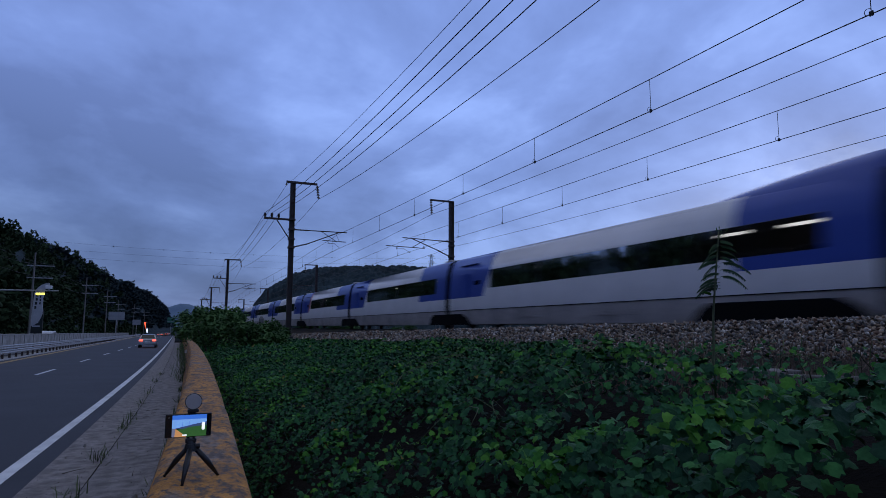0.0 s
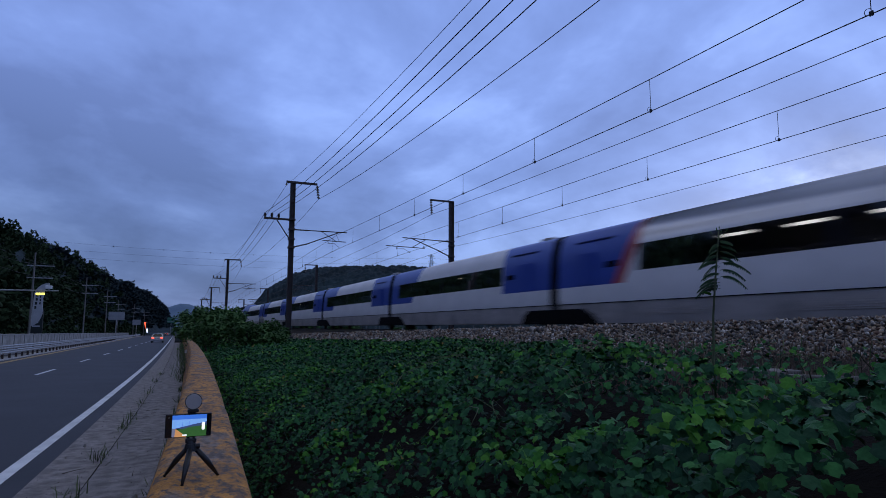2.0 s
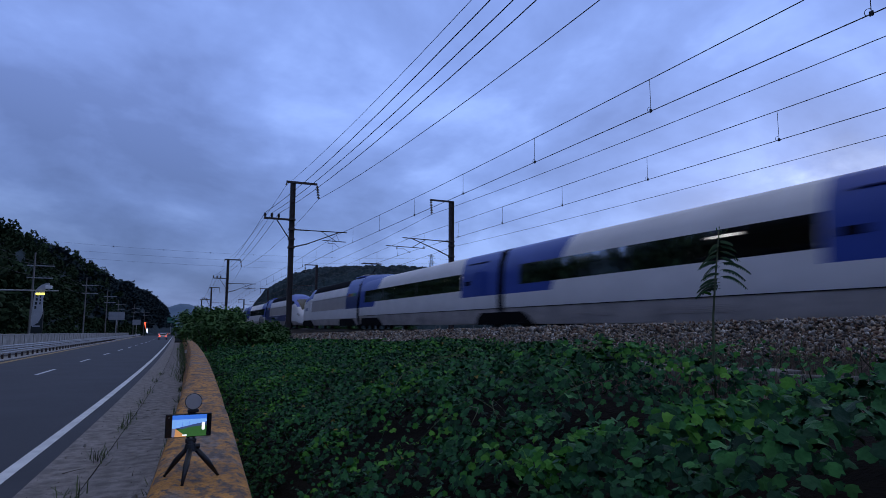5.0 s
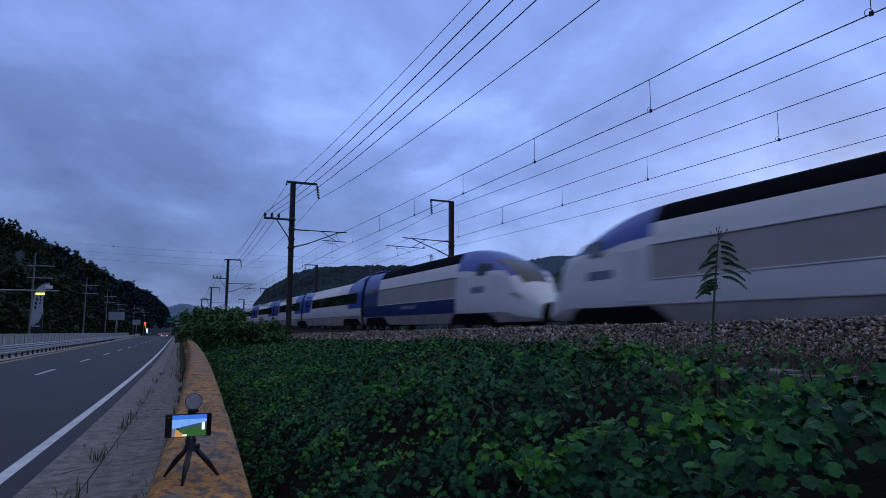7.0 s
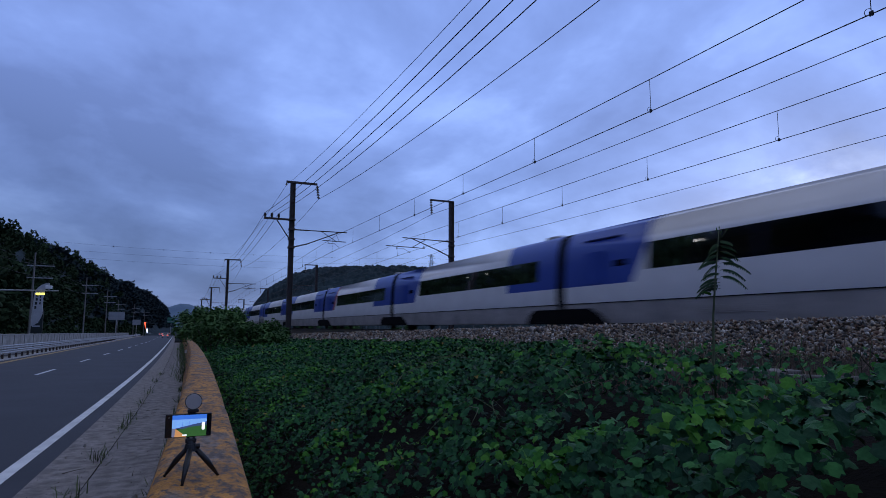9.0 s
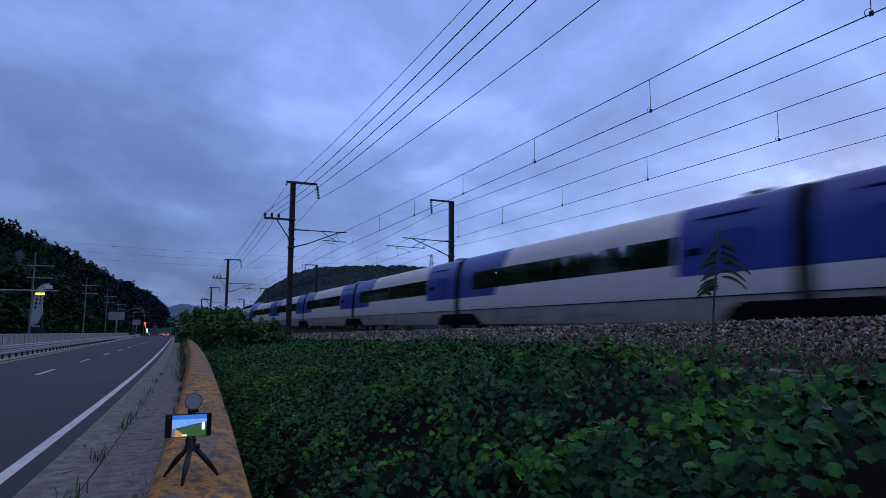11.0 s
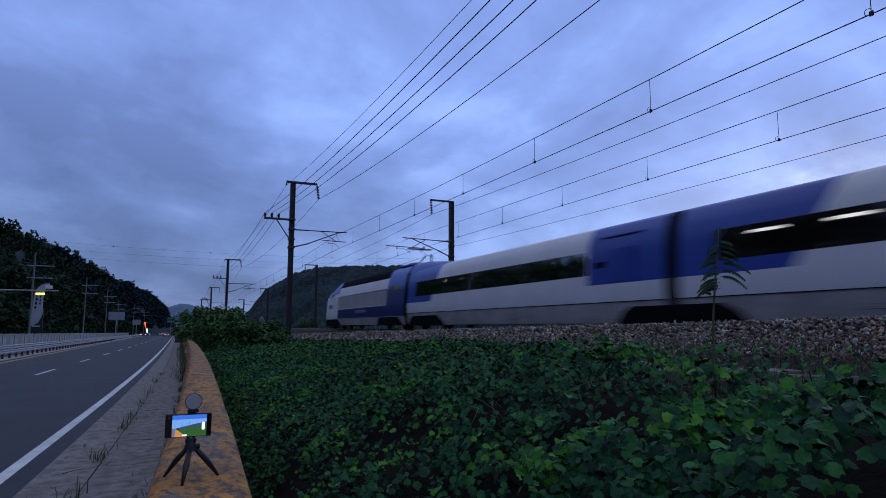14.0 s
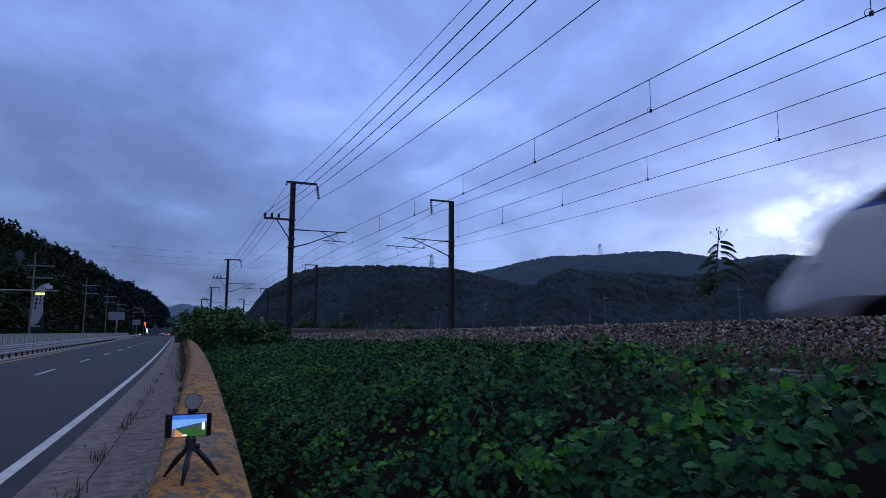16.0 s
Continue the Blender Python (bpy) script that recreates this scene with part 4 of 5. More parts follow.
def leaf_clump(seed, n=70, leaf=0.22):
    """A tree crown: small leafy tufts over a lumpy ball, with gaps."""
    r = np.random.default_rng(seed)
    V, F = [], []
    lobes = [(np.array([0, 0, 0.0]), 0.72)] + [(r.normal(0, 0.42, 3) * np.array([1, 1, 0.9]), r.uniform(0.28, 0.5)) for _ in range(6)]
    for k in range(n):
        c, rad = lobes[k % len(lobes)]
        d = r.normal(0, 1, 3)
        d /= np.linalg.norm(d)
        p = c + d * rad * r.uniform(0.75, 1.08)
        m = turn3(r.uniform(-0.9, 0.9), r.uniform(-0.9, 0.9), r.uniform(0, 6.28))
        s = leaf * r.uniform(0.6, 1.3)
        q = np.array([[-s, -s * 0.5, 0], [s * 0.2, -s * 0.75, 0.12 * s], [s, s * 0.1, -0.1 * s], [-0.1 * s, s * 0.8, 0.1 * s]]) @ m.T + p
        b = len(V)
        V += list(q)
        F.append([b, b + 1, b + 2, b + 3])
    return np.array(V), np.array(F)


CROWNS = [leaf_clump(i + 10, 290, 0.135) for i in range(6)]


def left_woods():
    places = []
    k = 0
    while len(places) < 950:
        y = 45 + 330 * rng.uniform(0, 1) ** 1.6
        x = -17.0 - 48 * rng.uniform(0, 1) ** 1.2 + 0.04 * max(0, y - 150)
        z = hill_left(x, y)
        r = rng.uniform(1.7, 3.6)
        if x > -21:
            r *= 0.75
        places.append((turn3(0, 0, rng.uniform(0, 6.28)) @ np.diag([r, r, r * rng.uniform(0.9, 1.5)]), np.array([x, y, z + r * 0.6])))
        k += 1
    scatter("woods", CROWNS, places, TREE_LEAF, label="dense dark trees covering the slope beside the road", category="trees")


left_woods()
canopy("woods", hill_left, (-70, 40, 240, 1250), 2600, 3.6, "dense dark woods along the far valley side", 1.5)


# ---------------------------------------------------------------- ballast stones
def stone_template(seed):
    bm = bmesh.new()
    bmesh.ops.create_icosphere(bm, subdivisions=1, radius=1.0)
    r = np.random.default_rng(seed)
    for v in bm.verts:
        v.co *= r.uniform(0.62, 1.15)
    for ax in range(8):
        n = Vector(r.normal(0, 1, 3)).normalized()
        lim = r.uniform(0.24, 0.55)
        for v in bm.verts:
            d = v.co.dot(n)
            if d > lim:
                v.co -= n * (d - lim)
    for v in bm.verts:
        v.co *= 1.35
    vs = np.array([v.co[:] for v in bm.verts])
    fs = np.array([[v.index for v in f.verts] for f in bm.faces])
    bm.free()
    return vs, fs


STONES = [stone_template(i) for i in range(8)]


def bed_z(x, y):
    c = crest_z(y)
    if x < 8.15:
        return c - 0.05 - (8.15 - x) * 0.432
    return c - 0.05


def ballast():
    places, single = [], []
    for band, (y0, y1, num, s0) in enumerate(((1.0, 10, 14500, 0.0215), (10, 22, 9500, 0.031), (22, 48, 6500, 0.048))):
        for _ in range(num):
            x = 8.75 - 1.65 * rng.uniform(0, 1) ** 0.9
            y = rng.uniform(y0, y1)
            s = s0 * rng.uniform(0.55, 1.75)
            m = turn3(*rng.normal(0, 0.7, 2), rng.uniform(0, 6.28)) @ np.diag([s * rng.uniform(0.9, 1.6), s, s * rng.uniform(0.45, 0.85)])
            o = np.array([x, y, bed_z(x, y) + s * rng.uniform(-0.1, 0.8) + (0.02 if 7.9 < x < 8.4 else 0)])
            if band == 0 and 3.2 < y < 6.2 and 7.1 < x < 8.3 and len(single) < 300:
                single.append((m, o))
            else:
                places.append((m, o))
    heap = thing("ballast", "loose grey-brown crushed stone ballast on the track shoulder", "ballast")
    scatter("crushed_stone", STONES, places, STONE_KINDS, heap, label="crushed stones", kind="stuff", index=rng.choice(6, len(places), p=[0.24, 0.16, 0.10, 0.14, 0.18, 0.18]))
    meshes = [mesh_of("stone", vs, fs, STONE_KINDS[(5 * j + 2 * q) % 6]) for q in range(3) for j, (vs, fs) in enumerate(STONES)]
    for k, (m, o) in enumerate(single):
        ob = new("stone", meshes[k % len(meshes)])
        ob.parent = heap
        ob.matrix_basis = Matrix.Translation(o) @ Matrix(m.tolist()).to_4x4()


STONE_ONE = STONE_KINDS[0]
ballast()


# ---------------------------------------------------------------- vines
def vine_leaf(lobes=5, cup=0.16, fold=0.22):
    """A lobed leaf of unit width: stalk at the origin, blade along +y."""
    vs = [(0, 0.38, 0.0), (0, 0.0, -0.02)]
    n = lobes * 2 + 1
    for i in range(n):
        a = math.radians(-38 + (256) * i / (n - 1)) if lobes == 5 else math.radians(-50 + 280 * i / (n - 1))
        r = 0.61 if i % 2 == 0 else 0.40
        if i in (0, n - 1):
            r = 0.46
        if i == n // 2:
            r = 0.76 if n // 2 % 2 == 0 else 0.56
        vs.append((r * math.cos(a), 0.38 + r * math.sin(a), -cup * r * r + fold * abs(r * math.cos(a)) + 0.05 * math.sin(i * 2.1)))
    fs = [(0, 1, 2)] + [(0, 2 + i, 3 + i) for i in range(n - 1)] + [(0, n + 1, 1)]
    return np.array(vs), np.array(fs)


VINES = [vine_leaf(5, 0.16, 0.30), vine_leaf(5, -0.05, -0.25), vine_leaf(5, 0.40, 0.12)]


def swell(x, y):
    """Height of the leaf layer over the bank: heaped shoots with hollows between them."""
    a = np.array([x]), np.array([y])
    return float(0.08 + 0.30 * domes(*a, 0.78, 3.0)[0] + 0.14 * domes(*a, 0.36, 8.0)[0])


def vines():
    patch = thing("vine_patch", "dense green creeping vines smothering the bank", "vines")
    places, which, single = [], [], []
    for y0, y1, per, size in ((-0.5, 4.5, 2100, 0.054), (4.5, 9, 1900, 0.050), (9, 16, 950, 0.058), (16, 32, 270, 0.088), (32, 60, 70, 0.17)):
        num = int(per * (y1 - y0) * 6.2)
        ys = rng.uniform(y0, y1, num)
        xs = np.array([barrier_x(y) for y in ys]) + 0.42 + 6.3 * rng.uniform(0, 1, num) ** 1.12
        e = 0.03

        def layer(px, py):
            return 0.08 + 0.30 * domes(px, py, 0.78, 3.0) + 0.14 * domes(px, py, 0.36, 8.0)
        hs = layer(xs, ys)
        dx, dy = (layer(xs + e, ys) - hs) / e, (layer(xs, ys + e) - hs) / e
        for x, y, h, gx, gy in zip(xs.tolist(), ys.tolist(), hs.tolist(), dx.tolist(), dy.tolist()):
            if y < 0.45 * x - 0.5 and rng.uniform() < 0.8:
                continue
            g = vines_z(x, y)
            if (x - EYE.x) ** 2 + (y - EYE.y) ** 2 + (g + 0.3 - EYE.z) ** 2 < 1.9:
                continue
            bare = max(0.0, min(1.0, (x - 3.15 + 0.9 * noise.noise(Vector((x, y * 0.8, 4.0))) - 0.33 * max(0, y - 4.5)) / 1.1))
            if rng.uniform() < bare * 0.95:
                continue
            if h < (0.27 if y < 4.5 else 0.19) and rng.uniform() < 0.94:
                continue
            if y < 5 and noise.noise(Vector((x * 2.3, y * 2.3, 40.0))) < 0.02 and rng.uniform() < 0.85:
                continue
            if y < 18 and noise.noise(Vector((x * 5.5, y * 5.5, 60.0))) < (-0.02 if y < 9 else -0.10) and rng.uniform() < 0.9:
                continue
            depth = rng.uniform(0, 1) ** 3.0
            edge = max(0.0, 1 - (x - barrier_x(y) - 0.4) / 0.5)
            z = g + h * (1 - 0.9 * depth) * (1 - 0.3 * min(1.0, max(0.0, (y - 9) / 6))) - 0.25 * edge
            s = size * (0.62 + 0.62 * rng.uniform(0, 1) ** 1.4)
            s *= 0.72 + 0.28 * max(0.0, min(1.0, (x - barrier_x(y) - 0.8) / 2.0))
            if y < 4.5 and x > 1.4:
                s *= 1.0 + 0.18 * max(0.0, min(1.0, (3.2 - y) / 1.5))
            hang_down = 0.50 - 0.30 * max(0.0, min(1.0, (y - 2.5) / 3.5))
            up = Vector((-0.7 * gx - hang_down + rng.normal(0, 0.7), -0.7 * gy - hang_down + rng.normal(0, 0.7), 1.0)).normalized()
            a = rng.normal(0, 1.0)
            tip = Vector((-0.6 * math.cos(a) + 0.8 * math.sin(a) - 0.4 * gx, -0.8 * math.cos(a) - 0.6 * math.sin(a) - 0.4 * gy, 0.0))
            tip = (tip - up * tip.dot(up)).normalized()
            side = tip.cross(up)
            m = np.array([[side[i], tip[i], up[i]] for i in range(3)]) * s
            # paler kind: young growth, with more of it on crests as painted highlights
            young = 1 if (noise.noise(Vector((x * 1.1, y * 1.1, 30.0))) + 1.6 * (h - 0.36) > 0.12 and depth < 0.25 and rng.uniform() < 0.5) else 0
            o = np.array([x, y, z])
            if len(single) < 300 and depth < 0.12 and 0.9 < x < 3.0 and 0.6 < y < 3.2:
                single.append((m, o, young))
            else:
                places.append((m, o))
                which.append(2 if y > 3 and rng.uniform() < 0.005 else young)
    scatter("foliage", VINES, places, [LEAF, LEAF_YOUNG_LIT, LEAF_DEAD], patch, label="lobed green leaves", index=which)
    meshes = [[mesh_of("leaf", vs, fs, mt) for vs, fs in VINES] for mt in (LEAF_A, LEAF_B)]
    for k, (m, o, young) in enumerate(single):
        ob = new("leaf", meshes[young][k % 3])
        ob.parent = patch
        ob.matrix_basis = Matrix.Translation(o) @ Matrix(m.tolist()).to_4x4()
    # trailing stems
    for k in range(40):
        y = rng.uniform(2.8, 7.5)
        x = rng.uniform(1.3, 4.2)
        a, ln = rng.uniform(0, 6.28), rng.uniform(0.25, 0.6)
        pts = []
        for i in range(6):
            u = i / 5
            qx, qy = x + u * ln * math.cos(a + 0.8 * u), y + u * ln * math.sin(a + 0.8 * u)
            pts.append((qx, qy, vines_z(qx, qy) + swell(qx, qy) + 0.02 + 0.10 * math.sin(math.pi * u)))
        part("stem", tube_mesh("stem", pts, 0.002, STEM, 4), None, patch)


LEAF_DEAD = mat("withered_leaf", (0.26, 0.20, 0.06), 0.8, vary=0.3, scale=6, island=0.3, spec=0.1)
LEAF_A = mat("single_vine_leaf", (0.027, 0.106, 0.043), 0.62, vary=0.3, scale=2, fine=12, per_object=0.4, bump=0.3, spec=0.12)
LEAF_B = mat("single_young_leaf", (0.058, 0.205, 0.028), 0.62, vary=0.25, scale=2, fine=12, per_object=0.3, bump=0.3, spec=0.12)
vines()


def grass(name, places, material, label):
    blade = (np.array([[-0.006, 0, 0], [0.006, 0, 0], [0.005, 0.05, 0.5], [-0.005, 0.05, 0.5], [0.0, 0.2, 1.0], [0.0, 0.2, 1.0]]), np.array([[0, 1, 2, 3], [3, 2, 4, 5]]))
    scatter(name, [blade], places, material, label=label, category="grass")


def grass_places(num, fx, h, spread=0.5, thick=1.0):
    out = []
    for _ in range(num):
        x, y, z = fx()
        hh = h * rng.uniform(0.5, 1.3)
        m = turn3(0, 0, rng.uniform(0, 6.28)) @ turn3(rng.normal(0, spread), 0, 0) @ np.diag([thick, hh, hh])
        out.append((m, np.array([x, y, z])))
    return out


def dry_spot():
    y = rng.uniform(0.5, 14) if rng.uniform() < 0.8 else rng.uniform(14, 32)
    x = rng.uniform(4.2, 7.35)
    return x, y, vines_z(x, y) + 0.02 if x < 6.35 else bed_z(x, y) + 0.02


grass("dry_grass", grass_places(14000, dry_spot, 0.17, 1.0, 0.8), DRY, "brown dry grass and stalks below the ballast")
grass("green_grass", grass_places(1500, dry_spot, 0.25, 0.6), GRASS, "sparse green grass below the ballast")


def shoulder_spot():
    y = rng.choice([5.2, 7.2, 9.5, 12.0, 13.5, 16.0, 19.0, 23, 27]) + rng.normal(0, 0.35)
    x = edge_x(y) + (1.78 if rng.uniform() < 0.82 else 0.93) + rng.normal(0, 0.06)
    return x, y, road_z(y) + 0.03


grass("weeds", grass_places(1400, shoulder_spot, 0.19, 1.0), GRASS, "thin weeds growing from the gutter joints")


def shoulder_grit():
    """Loose grit and dark specks strewn over the shoulder and the gutter slab."""
    places = []
    for _ in range(2600):
        y = 2.2 + 15 * rng.uniform(0, 1) ** 1.5
        x = edge_x(y) + 0.4 + 1.4 * rng.uniform(0, 1) ** 0.8
        q = 0.0035 * rng.uniform(0.6, 1.0) + 0.009 * rng.uniform(0, 1) ** 7
        places.append((turn3(0, 0, rng.uniform(0, 6.28)) * q, np.array([x, y, road_z(y) + 0.012 + 0.038 * max(0.0, (x - edge_x(y) - 0.95))])))
    scatter("grit", STONES, places, [STONE_KINDS[4], STONE_KINDS[0], STONE_KINDS[1]], label="loose dark grit strewn on the road shoulder", category="grit", index=rng.choice(3, len(places), p=[0.6, 0.25, 0.15]))


shoulder_grit()


def verge_spot():
    y = rng.uniform(20, 75)
    x = barrier_x(y) - 0.12 + rng.normal(0.25, 0.22)
    return x, y, road_z(y) + 0.2


grass("verge_weeds", grass_places(4200, verge_spot, 0.55, 0.7, 1.6), GRASS, "tall dark weeds overgrowing the far barrier")


def shrub(x, y, r, h, ground_z=None):
    """A bush: short limbs and many small leaf tufts."""
    z0 = ground_z if ground_z is not None else vines_z(x, y) if y < 70 else -0.6
    t = thing("shrub", "dark green leafy shrub on the railway bank", "shrub", (x, y, z0), "shrubs on the bank")
    bm = bmesh.new()
    for k in range(6):
        a = k * 1.05 + x
        rod(bm, (0, 0, -0.2), (0.5 * r * math.cos(a), 0.5 * r * math.sin(a), h * 0.7), 0.05, 0.02, 6)
    part("limb", bm, BARK, t)
    pl = []
    for k in range(9):
        a, q = rng.uniform(0, 6.28), rng.uniform(0, 0.75) * r
        s = r * rng.uniform(0.35, 0.6)
        pl.append((turn3(0, 0, a) @ np.diag([s, s, s * 0.9]), np.array([q * math.cos(a), q * math.sin(a), h * rng.uniform(0.35, 0.85)])))
    scatter("crown", SMALL_CROWNS, pl, SHRUB_LEAF, t, kind="stuff")


SMALL_CROWNS = [leaf_clump(i + 40, 260, 0.11) for i in range(4)]
for x, y, r, h in ((4.5, 33.5, 1.5, 1.1), (5.5, 36.5, 1.3, 1.2), (4.7, 28.5, 1.1, 0.7), (3.6, 30, 1.3, 1.5), (2.5, 36, 1.5, 2.0), (4.0, 40, 1.6, 2.2), (3.0, 46, 1.9, 2.8), (4.8, 50, 1.8, 2.4), (4.0, 58, 2.4, 3.6), (5.8, 62, 2.2, 3.4),
                   (2.6, 66, 2.0, 3.0), (4.4, 74, 2.6, 4.4), (6.4, 72, 2.2, 3.8), (3.2, 84, 2.6, 4.0), (5.6, 92, 3.0, 5.0)):
    shrub(x, y, r, h)
for x, y, r, h in ((22.8, 107.6, 2.3, 4.4), (27.2, 96.2, 2.4, 3.9), (25.6, 98.5, 1.5, 3.4), (32.3, 89.3, 2.2, 3.8), (33.9, 87.0, 1.5, 3.3), (17.2, 128, 2.0, 4.2)):
    shrub(x, y, r, h, -0.7)


# ---------------------------------------------------------------- roadside
def guardrail():
    g = thing("guardrail", "grey galvanised double-beam guardrail along the median", "guardrail", (-8.7, 0, 0))
    ys = [20 + 6 * i for i in range(22)] + [158 + 24 * i for i in range(8)]
    for z0 in (0.62, 0.34):
        prof = [(0.0, 0.0), (0.05, 0.04), (0.05, 0.09), (0.01, 0.13), (0.01, 0.15), (0.05, 0.19), (0.05, 0.23), (0.0, 0.26)]
        strip("beam", [lambda y, dx=dx, dz=dz: (dx + 0.10, road_z(y) + z0 + dz) for dx, dz in prof], ys, GALV, parent=g, kind=" ")
    me = part("post", box(bmesh.new(), (-0.07, -0.07, -0.1), (0.06, 0.07, 0.86), 0.008), POLE, g)
    me.location = (0, 20, road_z(20))
    for i in range(1, 66):
        o = new("post", me.data)
        o.parent = g
        o.location = (0, 20 + 2 * i, road_z(20 + 2 * i))


guardrail()
strip("median_kerb", [lambda y: (-9.6, road_z(y)), lambda y: (-9.6, road_z(y) + 0.05), lambda y: (-8.42, road_z(y) + 0.05), lambda y: (-8.40, road_z(y))],
      [10 + 5 * i for i in range(80)], CONCRETE, label="low concrete median kerb under the guardrail", category="kerb")


def screen_wall():
    w = thing("screen_wall", "grey concrete screen wall of upright panels on the median", "wall", (-10.4, 0, 0), kind="structure")
    bm = box(bmesh.new(), (-0.09, -1.93, -0.6), (0.09, 1.93, 1.42), 0.02)
    pane = part("panel", bm, CONCRETE, w)
    capm = box(bmesh.new(), (-0.12, -1.98, 1.43), (0.12, 1.98, 1.53), 0.02)
    cap = part("coping", capm, CONCRETE, w)
    postm = part("pier", box(bmesh.new(), (-0.13, -0.06, -0.6), (0.13, 0.06, 1.43), 0.01), CONCRETE, w)
    for k, (o, off) in enumerate(((pane, 2), (cap, 2), (postm, 0))):
        o.location = (0, 30 + off, road_z(30))
        for i in range(1, 55):
            c = new(o.name.split(".")[0], o.data)
            c.parent = w
            c.location = (0, 30 + off + 4 * i, road_z(30 + 4 * i))


screen_wall()


def lamp_mat(name, col, strength):
    return mat(name, col, 0.4, emit=strength, vary=0.05, bump=0)


L_RED, L_WHITE, L_YELLOW = lamp_mat("red_tail_lamp", (1.0, 0.10, 0.06), 3.0), lamp_mat("white_head_lamp", (1.0, 0.93, 0.85), 6.0), lamp_mat("yellow_road_lamp", (1.0, 0.85, 0.12), 2.2)
CARPAINT = mat("silver_car_paint", (0.42, 0.43, 0.45), 0.3, metal=0.5, vary=0.06, bump=0, coat=0.5)
VANPAINT = mat("white_van_paint", (0.75, 0.75, 0.76), 0.35, vary=0.06, bump=0, coat=0.4)
DARKPAINT = mat("dark_car_paint", (0.05, 0.05, 0.06), 0.3, vary=0.06, bump=0, coat=0.5)
TYRE = mat("tyre_rubber", (0.02, 0.02, 0.02), 0.85, vary=0.2)


def car(paint, label, length=4.6, width=1.8, height=1.45, van=False):
    """A car, nose towards +y, wheels at z = 0."""
    t = thing("car", label, "car", group="vehicles on the road")
    h, w, L2 = height, width / 2, length / 2
    if van:
        outline = [(-L2, 0.35), (-L2, 0.95), (-L2 + 0.05, h - 0.12), (-L2 + 0.3, h), (L2 - 1.7, h), (L2 - 1.2, h - 0.12), (L2 - 0.55, 1.1), (L2 - 0.05, 0.95), (L2, 0.35)]
    else:
        outline = [(-L2, 0.32), (-L2, 0.85), (-L2 + 0.2, 0.98), (-L2 + 0.7, 1.0), (-L2 + 1.25, h - 0.05), (-0.2, h), (0.5, h - 0.05), (1.2, 0.98), (L2 - 0.2, 0.80), (L2, 0.55), (L2, 0.32)]
    vs, fs = [], []
    n = len(outline)
    for u in (-1, -0.86, 0.86, 1):
        for y, z in outline:
            tuck = 1 - 0.22 * max(0, (z - 0.9) / (h - 0.9))
            zz = z - (0.05 if abs(u) == 1 and z > 0.5 else 0)
            vs.append((u * w * tuck, y, zz))
    for a in range(3):
        for i in range(n):
            j = (i + 1) % n
            fs.append((a * n + i, a * n + j, (a + 1) * n + j, (a + 1) * n + i))
    fs += [tuple(range(n))[::-1], tuple(3 * n + i for i in range(n))]
    part("body", mesh_of("body", vs, fs, paint, smooth=False), None, t)
    k = 1.0 if not van else 1.1
    bm = bmesh.new()
    if van:
        v = [bm.verts.new(p) for p in ((-0.7, -L2 - 0.01, 1.0), (0.7, -L2 - 0.01, 1.0), (0.62, -L2 + 0.03, h - 0.2), (-0.62, -L2 + 0.03, h - 0.2))]
    else:
        v = [bm.verts.new(p) for p in ((-0.70, -L2 + 0.72, 1.02), (0.70, -L2 + 0.72, 1.02), (0.58, -L2 + 1.24, h - 0.06), (-0.58, -L2 + 1.24, h - 0.06))]
    bm.faces.new(v)
    bmesh.ops.translate(bm, verts=bm.verts, vec=(0, -0.012, 0.012))
    part("rear_window", bm, GLASS, t)
    for s in (-1, 1):
        bm = bmesh.new()
        if van:
            q = [(s * (w * 0.90 + 0.02), y, z) for y, z in ((-L2 + 0.4, 1.1), (L2 - 1.3, 1.1), (L2 - 1.5, h - 0.2), (-L2 + 0.4, h - 0.2))]
        else:
            q = [(s * (w * tk + 0.012), y, z) for y, z, tk in ((-L2 + 0.95, 1.0, 0.96), (1.0, 1.0, 0.96), (0.45, h - 0.1, 0.83), (-L2 + 1.35, h - 0.1, 0.83))]
        bm.faces.new([bm.verts.new(p) for p in q])
        part("side_window", bm, GLASS, t)
        part("tail_lamp", box(bmesh.new(), (s * w * 0.72 - 0.19, -L2 - 0.02, 0.72), (s * w * 0.72 + 0.19, -L2 + 0.06, 0.90), 0.02), L_RED, t, "glowing red tail lamp")
        part("head_lamp", box(bmesh.new(), (s * w * 0.72 - 0.16, L2 - 0.10, 0.60), (s * w * 0.72 + 0.16, L2 + 0.02, 0.74), 0.02), L_WHITE, t, "lit white head lamp")
        for y in (-L2 * 0.62, L2 * 0.62):
            wh = part("wheel", rod(bmesh.new(), (s * (w - 0.2), y, 0.32), (s * (w + 0.01), y, 0.32), 0.32, 0.32, 18), TYRE, t)
            part("rim", rod(bmesh.new(), (s * (w - 0.05), y, 0.32), (s * (w + 0.02), y, 0.32), 0.19, 0.19, 12), GALV, wh)
    part("bumper", box(bmesh.new(), (-w * 0.95, -L2 - 0.04, 0.36), (w * 0.95, -L2 + 0.1, 0.58), 0.04), paint, t)
    part("number_plate", box(bmesh.new(), (-0.26, -L2 - 0.055, 0.60), (0.26, -L2 - 0.03, 0.71), 0.004), LINE, t)
    return t


def lane_x(y):
    return (edge_x(y) - 5.15 + 0.0265 * min(y, 125) + 0.012 * max(0, y - 125)) / 2


VEHICLES = []


